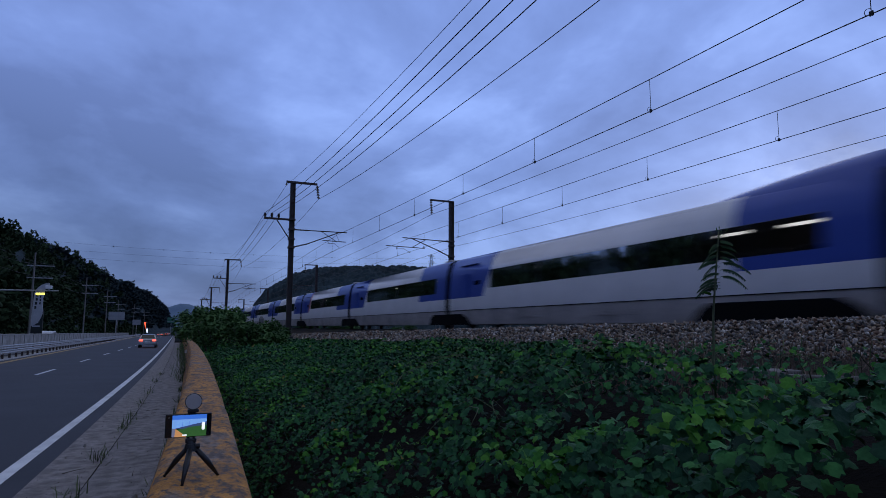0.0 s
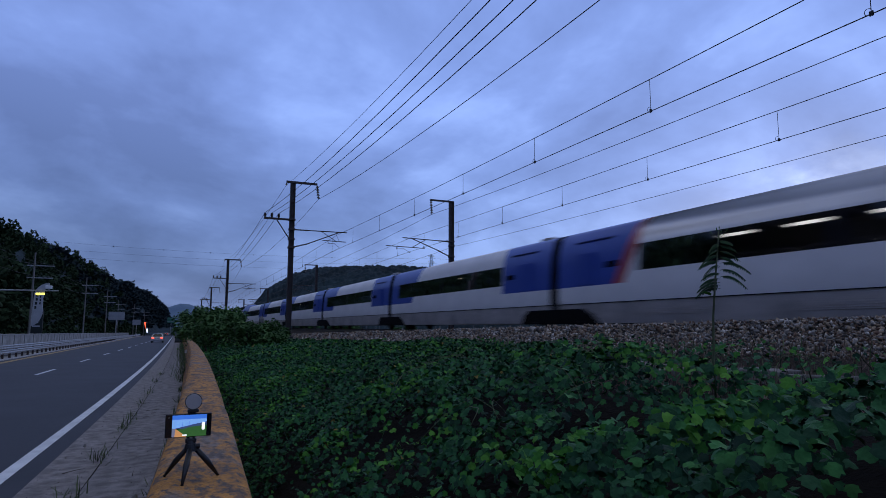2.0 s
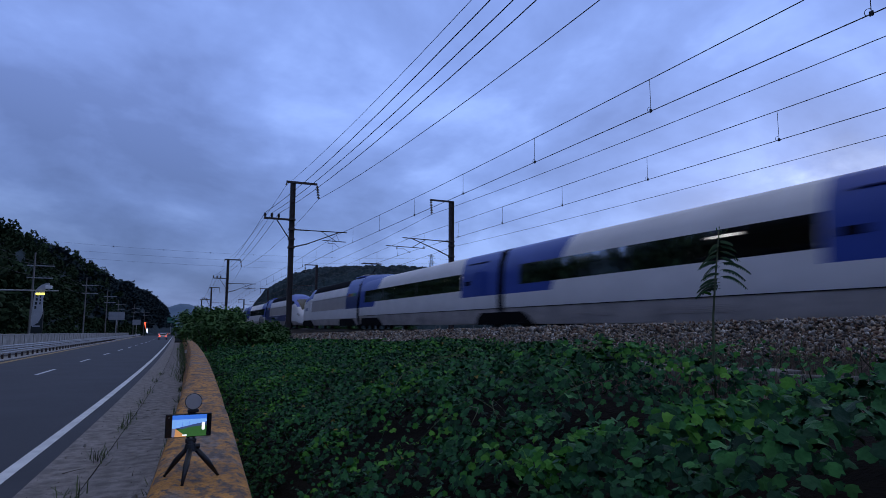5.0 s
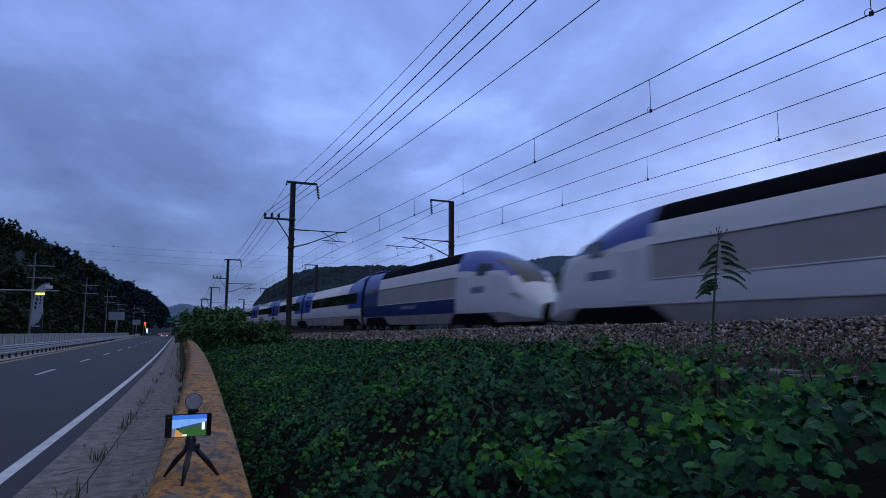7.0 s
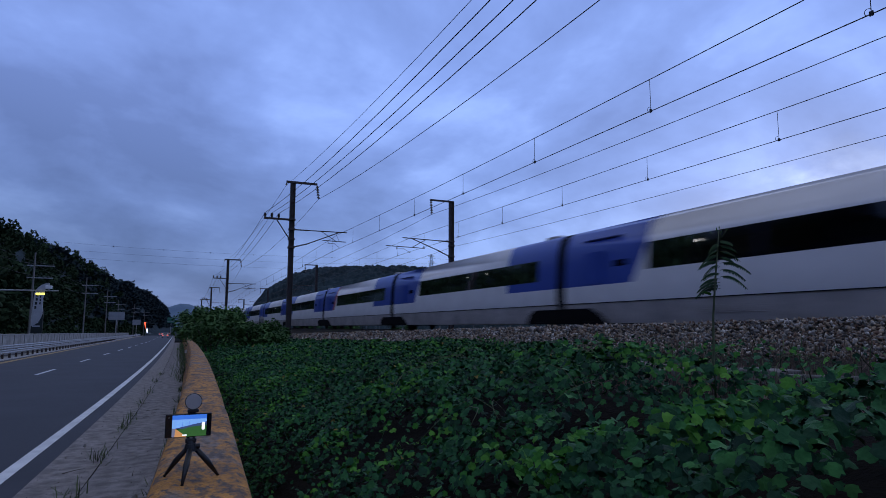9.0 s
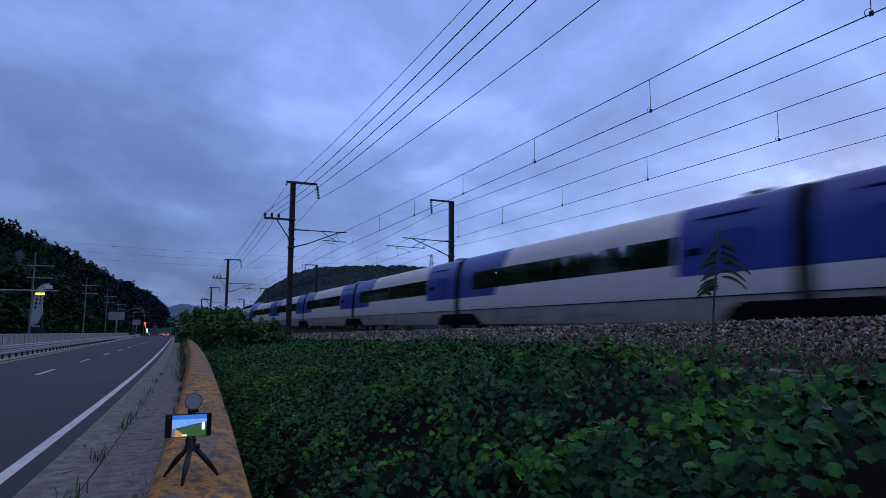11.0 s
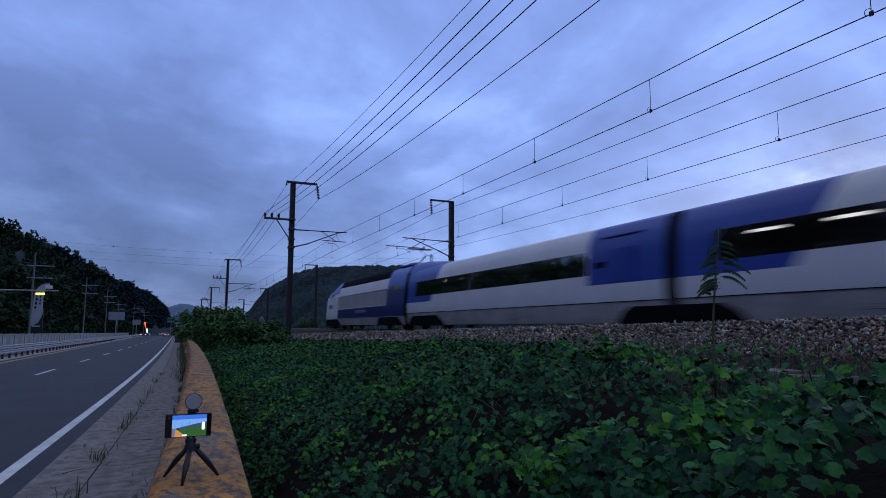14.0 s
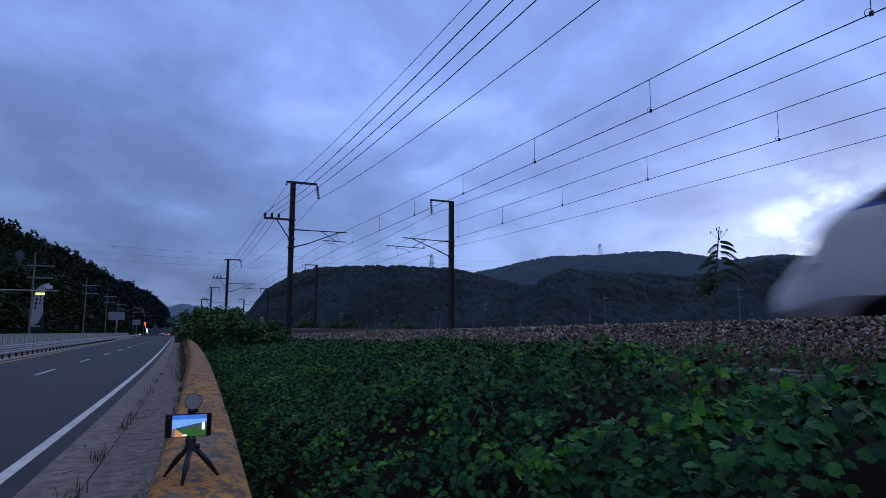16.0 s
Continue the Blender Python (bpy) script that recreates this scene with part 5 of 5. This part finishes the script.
def traffic():
    main = car(CARPAINT, "silver saloon car with red tail lamps lit, driving away")
    VEHICLES.append((main, [(t, pose(lane_x(y) + 0.1, y, road_z(y), 0, 0, -1.2)) for t, y in ((0, 78), (1.5, 104), (3.5, 138), (6.5, 185), (9, 218), (12.5, 258), (16, 292))]))
    v = car(VANPAINT, "white van passing on the opposite carriageway", 4.9, 1.9, 1.85, True)
    VEHICLES.append((v, [(0, pose(-13.4, 94.7, road_z(94.7), 0, 0, 180)), (1.0, pose(-13.4, 69, road_z(69), 0, 0, 180)), (8.0, pose(-13.4, -110, 0.16, 0, 0, 180)), (16.0, pose(-13.4, -300, 0.16, 0, 0, 180))]))
    for k, (x, y0, y1, turn) in enumerate(((-0.4, 330, 400, 0), (1.6, 350, 430, 0), (0.2, 380, 450, 0), (2.8, 370, 440, 0), (4.2, 420, 480, 0),
                                           (-9.5, 330, 300, 180), (-9.0, 400, 345, 180), (-6.0, 470, 400, 180), (-7.5, 440, 375, 180))):
        c = car(DARKPAINT if k % 2 else CARPAINT, "distant car with lamps lit in the evening traffic")
        VEHICLES.append((c, [(0.0, pose(x, y0, road_z(y0), 0, 0, turn)), (16.0, pose(x + 0.01 * (y1 - y0), y1, road_z(y1), 0, 0, turn))]))


traffic()


def camera_gantry():
    t = thing("traffic_gantry", "slim grey steel cantilever arm with a lit yellow lamp and camera", "traffic gantry", (-14.3, 65, road_z(65)))
    part("pole", rod(bmesh.new(), (0, 0, -0.3), (0, 0, 6.6), 0.14, 0.10, 12), GALV, t)
    part("arm", rod(bmesh.new(), (0, 0, 5.30), (5.75, 0, 5.36), 0.075, 0.05, 10), GALV, t)
    part("lamp", box(bmesh.new(), (4.05, -0.10, 4.96), (4.72, 0.10, 5.14), 0.03), L_YELLOW, t, "lit yellow lamp panel")
    part("lamp_hanger", box(bmesh.new(), (4.15, -0.04, 5.12), (4.62, 0.04, 5.34), 0.01), GALV, t)
    part("camera_box", box(bmesh.new(), (4.75, -0.25, 5.50), (5.25, 0.2, 5.80), 0.03), VANPAINT, t, "white camera housing")
    part("bracket", box(bmesh.new(), (4.95, -0.05, 5.34), (5.05, 0.05, 5.52), 0.01), GALV, t)


camera_gantry()
BOARD = mat("grey_sign_board", (0.30, 0.31, 0.33), 0.5, vary=0.12, scale=1, fine=8)
BANNER = mat("pale_sign_panel", (0.46, 0.47, 0.50), 0.5, vary=0.10, scale=1, fine=8)
DARKSIGN = mat("dark_green_sign_panel", (0.012, 0.018, 0.016), 0.5, vary=0.2, scale=1)
GREENSIGN = mat("green_road_sign", (0.02, 0.13, 0.08), 0.5, vary=0.1)


def pylon_sign():
    """Tall roadside sign: a pale blade with a curved top and a dark curved foot."""
    t = thing("pylon_sign", "tall pale and black pylon sign with curved top behind the wall", "sign", (-13.7, 90, road_z(90)))

    def plate(name, outline, y0, y1, m, label=""):
        n = len(outline)
        vs = [(x, y, z) for y in (y0, y1) for x, z in outline]
        fs = [tuple(range(n)), tuple(range(n, 2 * n))[::-1]] + [(i, i + n, (i + 1) % n + n, (i + 1) % n) for i in range(n)]
        return part(name, mesh_of(name, vs, fs, m), None, t, label)
    arc = [(-0.65 + 1.5 * (1 - math.cos(a)), 6.1 + 1.6 * math.sin(a)) for a in [i * math.pi / 16 for i in range(9)]]
    plate("blade", [(-0.85, 0.0), (-0.65, 6.1)] + arc + [(0.85, 7.35), (0.45, 6.9), (0.32, 5.8), (0.45, 0.0)], -0.12, 0.12, BANNER)
    foot = [(-0.86 + 1.34 * math.sin(a), 2.4 + 2.2 * (1 - math.cos(a))) for a in [i * math.pi / 16 for i in range(9)]]
    plate("foot", [(-0.86, 0.0)] + foot + [(0.48, 0.0)], -0.17, 0.17, DARKSIGN, "black curved foot panel")
    for k, (x, z, wd, hg) in enumerate(((-0.30, 6.2, 0.24, 0.36), (-0.33, 5.7, 0.22, 0.36), (-0.36, 5.2, 0.24, 0.36), (-0.40, 4.7, 0.22, 0.34), (0.05, 6.0, 0.14, 0.26), (0.05, 5.6, 0.14, 0.28), (0.04, 5.2, 0.14, 0.28))):
        part("writing", box(bmesh.new(), (x - wd / 2, -0.135, z - hg / 2), (x + wd / 2, -0.122, z + hg / 2)), DARKSIGN, t, "dark illegible sign lettering")
    bm = bmesh.new()
    for a in range(6):
        c, s = math.cos(a * 1.047), math.sin(a * 1.047)
        box(bm, (-0.16 + 0.22 * c - 0.09, -0.19, 3.1 + 0.24 * s - 0.09), (-0.16 + 0.22 * c + 0.09, -0.172, 3.1 + 0.24 * s + 0.09))
    part("emblem", bm, BANNER, t, "pale flower-like emblem")
    part("writing", box(bmesh.new(), (-0.55, -0.19, 2.35), (0.22, -0.172, 2.5)), BANNER, t, "pale illegible sign lettering")


pylon_sign()


def sign_board(at, w, h, z, label, m, posts=1):
    t = thing("road_sign", label, "road sign", at)
    part("board", box(bmesh.new(), (-w / 2, -0.06, z - h / 2), (w / 2, 0.06, z + h / 2), 0.03), m, t)
    for k in range(posts):
        x = 0 if posts == 1 else (k - 0.5) * w * 0.7
        part("post", rod(bmesh.new(), (x, 0.12, -0.5), (x, 0.12, z + h / 2), 0.10, 0.10, 8), GALV, t)
    for dz in (-0.25, 0.25):
        part("rib", box(bmesh.new(), (-w / 2 + 0.1, -0.09, z + dz * h - 0.04), (w / 2 - 0.1, -0.062, z + dz * h + 0.04)), GALV, t)


sign_board((-9.6, 165, road_z(165)), 3.4, 1.9, 5.5, "grey back of a large road sign on a post", BOARD)
sign_board((-7.9, 245, road_z(245)), 2.6, 1.8, 5.2, "grey back of a road sign beside the bend", BOARD)
sign_board((4.0, 300, road_z(300)), 3.2, 2.4, 7.0, "green direction sign over the verge", GREENSIGN)
SHOPRED = lamp_mat("red_shop_sign", (1.0, 0.12, 0.05), 1.6)
t_ = thing("shop_sign", "glowing red upright shop sign by the distant road", "sign", (-8.3, 390, road_z(390) - 0.2))
part("post", box(bmesh.new(), (-0.2, -0.2, 0), (0.2, 0.2, 4.0)), GALV, t_)
part("light_box", box(bmesh.new(), (-0.6, -0.3, 4.0), (0.6, 0.3, 7.6), 0.05), SHOPRED, t_, "glowing red light box")
part("light_box", box(bmesh.new(), (0.9, -0.3, 1.8), (1.7, 0.3, 4.0), 0.05), lamp_mat("pale_shop_sign", (0.75, 0.8, 1.0), 1.6), t_, "glowing pale light box")

OLDPOLE = mat("pale_concrete_pole", (0.19, 0.18, 0.175), 0.85, vary=0.2, scale=1, fine=12)


def utility_pole(at, h, arms, group):
    t = thing("utility_pole", "slender concrete utility pole with steel crossarms", "utility pole", at, group)
    part("pole", rod(bmesh.new(), (0, 0, -1.0), (0, 0, h), 0.15, 0.085, 10), OLDPOLE, t)
    for z, w in arms:
        part("crossarm", box(bmesh.new(), (-w * 0.35, -0.05, z - 0.05), (w, 0.05, z + 0.05)), GALV, t)
        for k in range(3):
            part("insulator", rod(bmesh.new(), (-w * 0.3 + k * w * 0.6, 0, z + 0.04), (-w * 0.3 + k * w * 0.6, 0, z + 0.25), 0.06, 0.04, 6), CERAMIC, t)
    return t


LEFTPOLES = [(-13.6, 84, -0.7, 10.8), (-12.6, 128, -1.0, 11.5), (-12.0, 168, -1.2, 11.5), (-12.2, 215, -1.6, 11.5), (-9.5, 262, -2.0, 12), (-7.0, 310, -2.4, 12)]
for x, y, z, h in LEFTPOLES:
    utility_pole((x, y, z), h, ((h - 1.5, 2.0), (h - 2.9, 1.9)), "utility poles beside the road")
for dx, dz in ((0.2, -1.3), (1.6, -1.3), (1.5, -2.7)):
    wire([(-14.6 + dx, 40, -0.4 + 10.8 + dz)] + [(x + dx, y, z + h + dz) for x, y, z, h in LEFTPOLES], 0.9, 0.014, "slack service wire along the wooded slope")
for x, y, h in ((93, 79, 9.6), (90, 112, 9.4), (80, 150, 9.0), (76, 174, 8.8), (73, 223, 8.6), (70, 262, 8.6)):
    utility_pole((x, y, -1.4), h + 1.2, ((h + 0.3, 1.1), (h - 1.0, 1.0)), "utility poles in the fields")
for k in range(9):
    utility_pole((46 + 2 * k, 60 + 19 * k, -1.4), 4.6, (), "short posts beyond the railway")


def lattice_pylon(at, h, w):
    t = thing("transmission_tower", "grey lattice transmission tower on the wooded ridge", "pylon", at, "transmission towers")
    bm = bmesh.new()
    r = 0.16
    lv = [(0, w), (h * 0.35, w * 0.62), (h * 0.62, w * 0.36), (h, w * 0.14)]
    for (z0, a), (z1, b) in zip(lv[:-1], lv[1:]):
        for sx in (-1, 1):
            for sy in (-1, 1):
                rod(bm, (sx * a, sy * a, z0), (sx * b, sy * b, z1), r, r, 4)
            for sy in (-1, 1):
                rod(bm, (-a * sx, sy * a, z0), (b * sx, sy * b, z1), r * 0.6, r * 0.6, 4)
                rod(bm, (sy * a, -a * sx, z0), (sy * b, b * sx, z1), r * 0.6, r * 0.6, 4)
    part("lattice", bm, GALV, t)
    for z, q in ((0.68, 0.9), (0.82, 0.8), (0.95, 0.7)):
        bm = bmesh.new()
        rod(bm, (-w * q, 0, h * z), (w * q, 0, h * z), r, r, 4)
        rod(bm, (-w * q, 0, h * z), (0, 0, h * (z + 0.05)), r * 0.7, r * 0.7, 4)
        rod(bm, (w * q, 0, h * z), (0, 0, h * (z + 0.05)), r * 0.7, r * 0.7, 4)
        part("crossarm", bm, GALV, t)


px_, py_ = polar(0.404, 640)
lattice_pylon((px_, py_, 32), 45, 5)
qx_, qy_ = polar(0.672, 1130)
lattice_pylon((qx_, qy_, 118), 33, 6)
for k, dz in enumerate((0.0, 5.5, 11.0)):
    a, b = Vector((-230, 520, 62 + dz)), Vector((px_, py_, 62 + dz))
    wire([a, b], 9.0, 0.05, "faint high-voltage line across the valley", "power_line")
    wire([b, Vector((qx_, qy_, 140 + dz))], 14.0, 0.06, "faint high-voltage line across the valley", "power_line")
for k in range(6):
    u = 0.40 + k * 0.075
    m = thing("marker_ball", "dark marker ball on the high-voltage line", "marker", Vector((-230, 520, 73)).lerp(Vector((px_, py_, 73)), u) - Vector((0, 0, 36 * u * (1 - u))), "marker balls on the line")
    bm = bmesh.new()
    bmesh.ops.create_icosphere(bm, subdivisions=2, radius=0.42)
    part("ball", bm, RUBBER, m, smooth=True)


def relay_box():
    t = thing("trackside_cabinet", "small grey trackside cabinet with domed cap on a post", "signal box", (7.0, 49.5, crest_z(49.5) - 0.5))
    part("post", rod(bmesh.new(), (0, 0, -0.3), (0, 0, 1.1), 0.07, 0.07, 8), POLE, t)
    part("cabinet", box(bmesh.new(), (-0.17, -0.14, 1.1), (0.17, 0.14, 1.75), 0.03), OLDPOLE, t)
    part("cap", rod(bmesh.new(), (0, 0, 1.75), (0, 0, 1.95), 0.21, 0.08, 10), OLDPOLE, t)


relay_box()


# ---------------------------------------------------------------- cable trough and sapling
def trough():
    t = thing("cable_trough", "weathered concrete cable trough half buried in dry grass", "cable trough")
    for i in range(16):
        y = 1.0 + i * 0.62
        z = vines_z(5.85, y) + 0.13
        c = part("lid", box(bmesh.new(), (-0.21, -0.29, -0.25), (0.21, 0.29, 0.0), 0.02), OLD_CONCRETE, t)
        c.matrix_basis = pose(5.85 + rng.normal(0, 0.02), y, z, rng.normal(0, 2), rng.normal(0, 3), rng.normal(0, 2))


trough()


FROND_LEAF = mat("frond_leaf", (0.030, 0.070, 0.032), 0.75, vary=0.3, scale=20, spec=0.1)


def sapling():
    b = Vector((3.58, 3.28, vines_z(3.58, 3.28) - 0.05))
    t = thing("sapling", "young silk tree sapling with drooping feathery fronds", "sapling", b)
    pts = [Vector((0, 0, 0)), Vector((0.0, 0, 0.45)), Vector((0.015, 0, 0.75)), Vector((0.06, 0, 1.05)), Vector((0.095, 0, 1.25)), Vector((0.115, 0, 2.37 - b.z))]
    part("stem", tube_mesh("stem", pts, [0.010, 0.009, 0.008, 0.007, 0.005, 0.002], STEM, 6), None, t)
    r = random.Random(4)
    top = pts[-1].z
    for k in range(17):
        z = top - 0.085 - 0.0215 * k + r.uniform(-0.008, 0.008)
        ln = (0.125 + 0.0065 * min(k, 9)) * r.uniform(0.7, 1.2)
        a = -0.83 + math.pi * (k % 2) + r.uniform(-1.15, 1.15)
        droop = r.uniform(0.6, 1.0)
        if k > 12:
            a, ln = -0.83 + math.pi + r.uniform(-0.5, 0.5), ln * 0.85
        base = Vector((0.105 - 0.04 * max(0, (top - z - 0.3)), 0, z))
        d = Vector((math.cos(a), math.sin(a), 0))
        spine = [base + d * ln * u + Vector((0, 0, ln * (0.34 * u - droop * u * u))) for u in (i / 17 for i in range(18))]
        side = Vector((-d.y, d.x, 0)).normalized()
        vs, fs = list(spine), []
        for i in range(3, 18):
            for s in (-1, 1):
                lf = 0.036 * (0.5 + 0.6 * math.sin(math.pi * min(1, i / 19)))
                root = (spine[i] + spine[i - 1]) / 2
                tip_ = root + side * s * lf * 0.8 + Vector((0, 0, -0.75 * lf)) + d * 0.008
                n = len(vs)
                mid_ = root.lerp(tip_, 0.55)
                vs += [mid_ + d * 0.0038, tip_, mid_ - d * 0.0038]
                fs.append((i - 1, i, n, n + 1, n + 2))
        fr = part("frond", mesh_of("frond", vs, fs, FROND_LEAF), None, t)
        part("midrib", tube_mesh("midrib", spine, 0.0017, STEM, 4), None, fr)
    crown_top = Vector((0.115, 0, top - 0.075))
    for k in range(8):
        a, lean = k * 0.785, 0.02 + 0.035 * (k % 2)
        tip_ = crown_top + Vector((lean * math.cos(a), lean * math.sin(a), 0.06 + 0.012 * (k % 3)))
        bud = part("bud_stalk", tube_mesh("bud_stalk", [crown_top, crown_top.lerp(tip_, 0.5) + Vector((0, 0, -0.004)), tip_], 0.0013, STEM, 4), None, t)
        part("bud", tube_mesh("bud", [tip_ - Vector((0, 0, 0.012)), tip_, tip_ + Vector((0, 0, 0.010))], [0.002, 0.0045, 0.001], SHRUB_LEAF, 5), None, bud)
    for k, (z, a) in enumerate(((0.28, 0.4), (0.36, 2.5), (0.5, 4.2), (0.9, 1.2))):
        vs, fs = VINES[0]
        lf = new("leaf", mesh_of("leaf", vs, fs, LEAF_B))
        lf.parent = t
        lf.matrix_basis = Matrix.Translation((0.0, 0, z)) @ pose(0, 0, 0, 25, 10, math.degrees(a)) @ Matrix.Scale(0.11 if k < 3 else 0.06, 4)


sapling()

# ---------------------------------------------------------------- phone on its tripod
PLASTIC = mat("black_plastic", (0.012, 0.012, 0.014), 0.45, vary=0.2, scale=30, fine=200, bump=0.1)
DISC = mat("frosted_light_disc", (0.42, 0.40, 0.39), 0.6, vary=0.05, scale=30, fine=200, bump=0.05)


def screen_mat(name, col, k=1.0):
    return mat(name, col, 0.3, emit=k, vary=0.15, scale=60, fine=240, bump=0)


def phone_tripod():
    px, py, pz = 0.106, 2.385, 1.130
    t = thing("mini_tripod", "black plastic mini tripod standing on the painted barrier", "tripod", (px, py, pz))
    hub = Vector((0.010, 0, 0.108))
    for fx, fy in ((-0.066, 0.07), (0.105, 0.01), (-0.015, -0.10)):
        a, b = hub + Vector((fx * 0.16, fy * 0.16, -0.006)), Vector((fx, fy, 0.004))
        mid = a.lerp(b, 0.45) + Vector((fx, fy, 0)).normalized() * 0.004
        leg = part("leg", tube_mesh("leg", [a, mid, b], [0.0085, 0.0105, 0.0045], PLASTIC, 8), None, t)
        bm = bmesh.new()
        bmesh.ops.create_uvsphere(bm, u_segments=8, v_segments=6, radius=0.005, matrix=Matrix.Translation(b))
        part("rubber_foot", bm, RUBBER, leg)
    bm = rod(bmesh.new(), hub - Vector((0, 0, 0.012)), hub + Vector((0, 0, 0.012)), 0.022, 0.017, 16)
    rod(bm, hub + Vector((0, 0, 0.012)), hub + Vector((0, 0, 0.022)), 0.014, 0.011, 14)
    part("hub", bm, PLASTIC, t)
    part("knob", rod(bmesh.new(), hub + Vector((0.018, 0, 0.002)), hub + Vector((0.03, 0, 0.002)), 0.008, 0.008, 12), PLASTIC, t)
    bm = bmesh.new()
    bmesh.ops.create_uvsphere(bm, u_segments=12, v_segments=8, radius=0.0085, matrix=Matrix.Translation(hub + Vector((0, 0, 0.026))))
    part("ball_head", bm, GALV, t, "grey metal ball head", True)
    z0 = 1.270 - pz
    bm = box(bmesh.new(), (-0.008, -0.010, z0 - 0.018), (0.028, 0.012, z0 - 0.002), 0.004)
    box(bm, (-0.004, 0.008, z0 - 0.01), (0.024, 0.014, z0 + 0.094), 0.003)
    box(bm, (-0.006, -0.010, z0 + 0.086), (0.032, 0.012, z0 + 0.096), 0.003)
    part("phone_clamp", bm, PLASTIC, t)
    part("light_mount", box(bmesh.new(), (0.004, -0.006, z0 + 0.096), (0.022, 0.006, z0 + 0.106), 0.002), PLASTIC, t)
    d = part("ring_light", rod(bmesh.new(), (0.0125, 0.006, 1.392 - pz), (0.0125, -0.006, 1.392 - pz), 0.0280, 0.0280, 40), PLASTIC, t, "round clip-on light, switched off")
    part("diffuser", rod(bmesh.new(), (0.0125, -0.0055, 1.392 - pz), (0.0125, -0.0085, 1.392 - pz), 0.0262, 0.0252, 40), DISC, d, "frosted grey diffuser")

    p = thing("phone", "black smartphone filming the railway, screen lit", "phone", (px, py, 1.272))
    p.scale = (0.95, 0.95, 0.95)
    part("case", box(bmesh.new(), (-0.0785, -0.005, 0.0), (0.0785, 0.004, 0.0835), 0.004), PLASTIC, p)
    part("glass", box(bmesh.new(), (-0.076, -0.0062, 0.002), (0.076, -0.0052, 0.0815), 0.0004), GLASS, p)
    # the picture on the screen: sky, wooded hill, passing train, bank, barrier and road, side by side
    x0, x1, z0, z1 = -0.0555, 0.0615, 0.003, 0.0795

    def flat(name, pts, m, lift=0.0):
        vs = [(x0 + (x1 - x0) * u, -0.0070 - lift, z0 + (z1 - z0) * v) for u, v in pts]
        return part(name, mesh_of(name, vs, [tuple(range(len(vs)))], m), None, p)
    S = lambda n, c, k=1.0: screen_mat(n, c, k)
    sky_hi, sky_lo = S("screen_sky_high", (0.05, 0.19, 0.72), 0.75), S("screen_sky_low", (0.20, 0.42, 0.85), 0.8)
    flat("screen", [(0, 1), (0, 0.80), (1, 0.80), (1, 1)], sky_hi)
    flat("screen", [(0, 0.80), (0, 0.40), (0.12, 0.40), (0.55, 0.54), (1, 0.66), (1, 0.80)], sky_lo)
    flat("screen", [(0.12, 0.40), (0.30, 0.36), (0.50, 0.44), (1, 0.50), (1, 0.66), (0.55, 0.54)], S("screen_hill", (0.04, 0.07, 0.18), 0.8))
    flat("screen", [(0.30, 0.36), (0.14, 0.34), (0.42, 0.0), (1, 0.0), (1, 0.50), (0.50, 0.44)], S("screen_bank", (0.03, 0.10, 0.025), 0.9))
    flat("screen", [(0.14, 0.34), (0.10, 0.36), (0.08, 0.0), (0.42, 0.0)], S("screen_barrier", (0.60, 0.28, 0.10), 0.8))
    flat("screen", [(0, 0.40), (0, 0.0), (0.08, 0.0), (0.10, 0.36), (0.12, 0.40)], S("screen_road", (0.16, 0.17, 0.26), 0.8))
    ui = S("screen_button", (0.95, 0.97, 1.0), 1.0)
    flat("button", [(0.86, 0.32), (0.885, 0.28), (0.925, 0.28), (0.95, 0.32), (0.95, 0.60), (0.925, 0.64), (0.885, 0.64), (0.86, 0.60)], ui, 0.0004)
    flat("button", [(0.30, 0.04), (0.30, 0.10), (0.43, 0.10), (0.43, 0.04)], ui, 0.0004)
    for u in (0.30, 0.50):
        flat("icon", [(u, 0.42), (u, 0.72), (u + 0.008, 0.72), (u + 0.008, 0.42)], S("screen_pole", (0.05, 0.07, 0.2), 0.5), 0.0004)
    part("front_camera", rod(bmesh.new(), (-0.067, -0.0062, 0.072), (-0.067, -0.0072, 0.072), 0.0016, 0.0016, 10), DISC, p)


phone_tripod()
# small things lying on the shoulder and the barrier
for x, y, s in ((-0.14, 7.0, 0.05), (0.02, 4.2, 0.03), (-0.9, 10.5, 0.03), (0.62, 17.4, 0.06)):
    z = road_z(y) + 0.03 if x < 0.5 else 1.15 + road_z(y)
    vs, fs = STONES[2]
    ob = new("pebble", mesh_of("pebble", vs * s, fs, STONE_ONE))
    ob.location = (x, y, z + s * 0.4)
    tagged(ob, "small loose stone lying by the road", "stone", "loose stones")

r_ = random.Random(8)
for k in range(14):
    y = r_.uniform(4.5, 15)
    x = edge_x(y) + r_.uniform(0.5, 1.8)
    a, ln = r_.uniform(0, 3.1), r_.uniform(0.08, 0.3)
    pts = [Vector((u * ln * math.cos(a), u * ln * math.sin(a) + 0.03 * math.sin(u * 3), 0.004)) for u in (0, 0.3, 0.6, 1.0)]
    tw = new("twig", tube_mesh("twig", pts, [0.005, 0.004, 0.004, 0.002], BARK, 5))
    tw.location = (x, y, road_z(y) + 0.05)
    tagged(tw, "thin dry twig lying on the shoulder", "twig", "twigs on the shoulder")


def motions():
    for car_, rows in CARS + VEHICLES:
        walk(car_, rows)


motions()
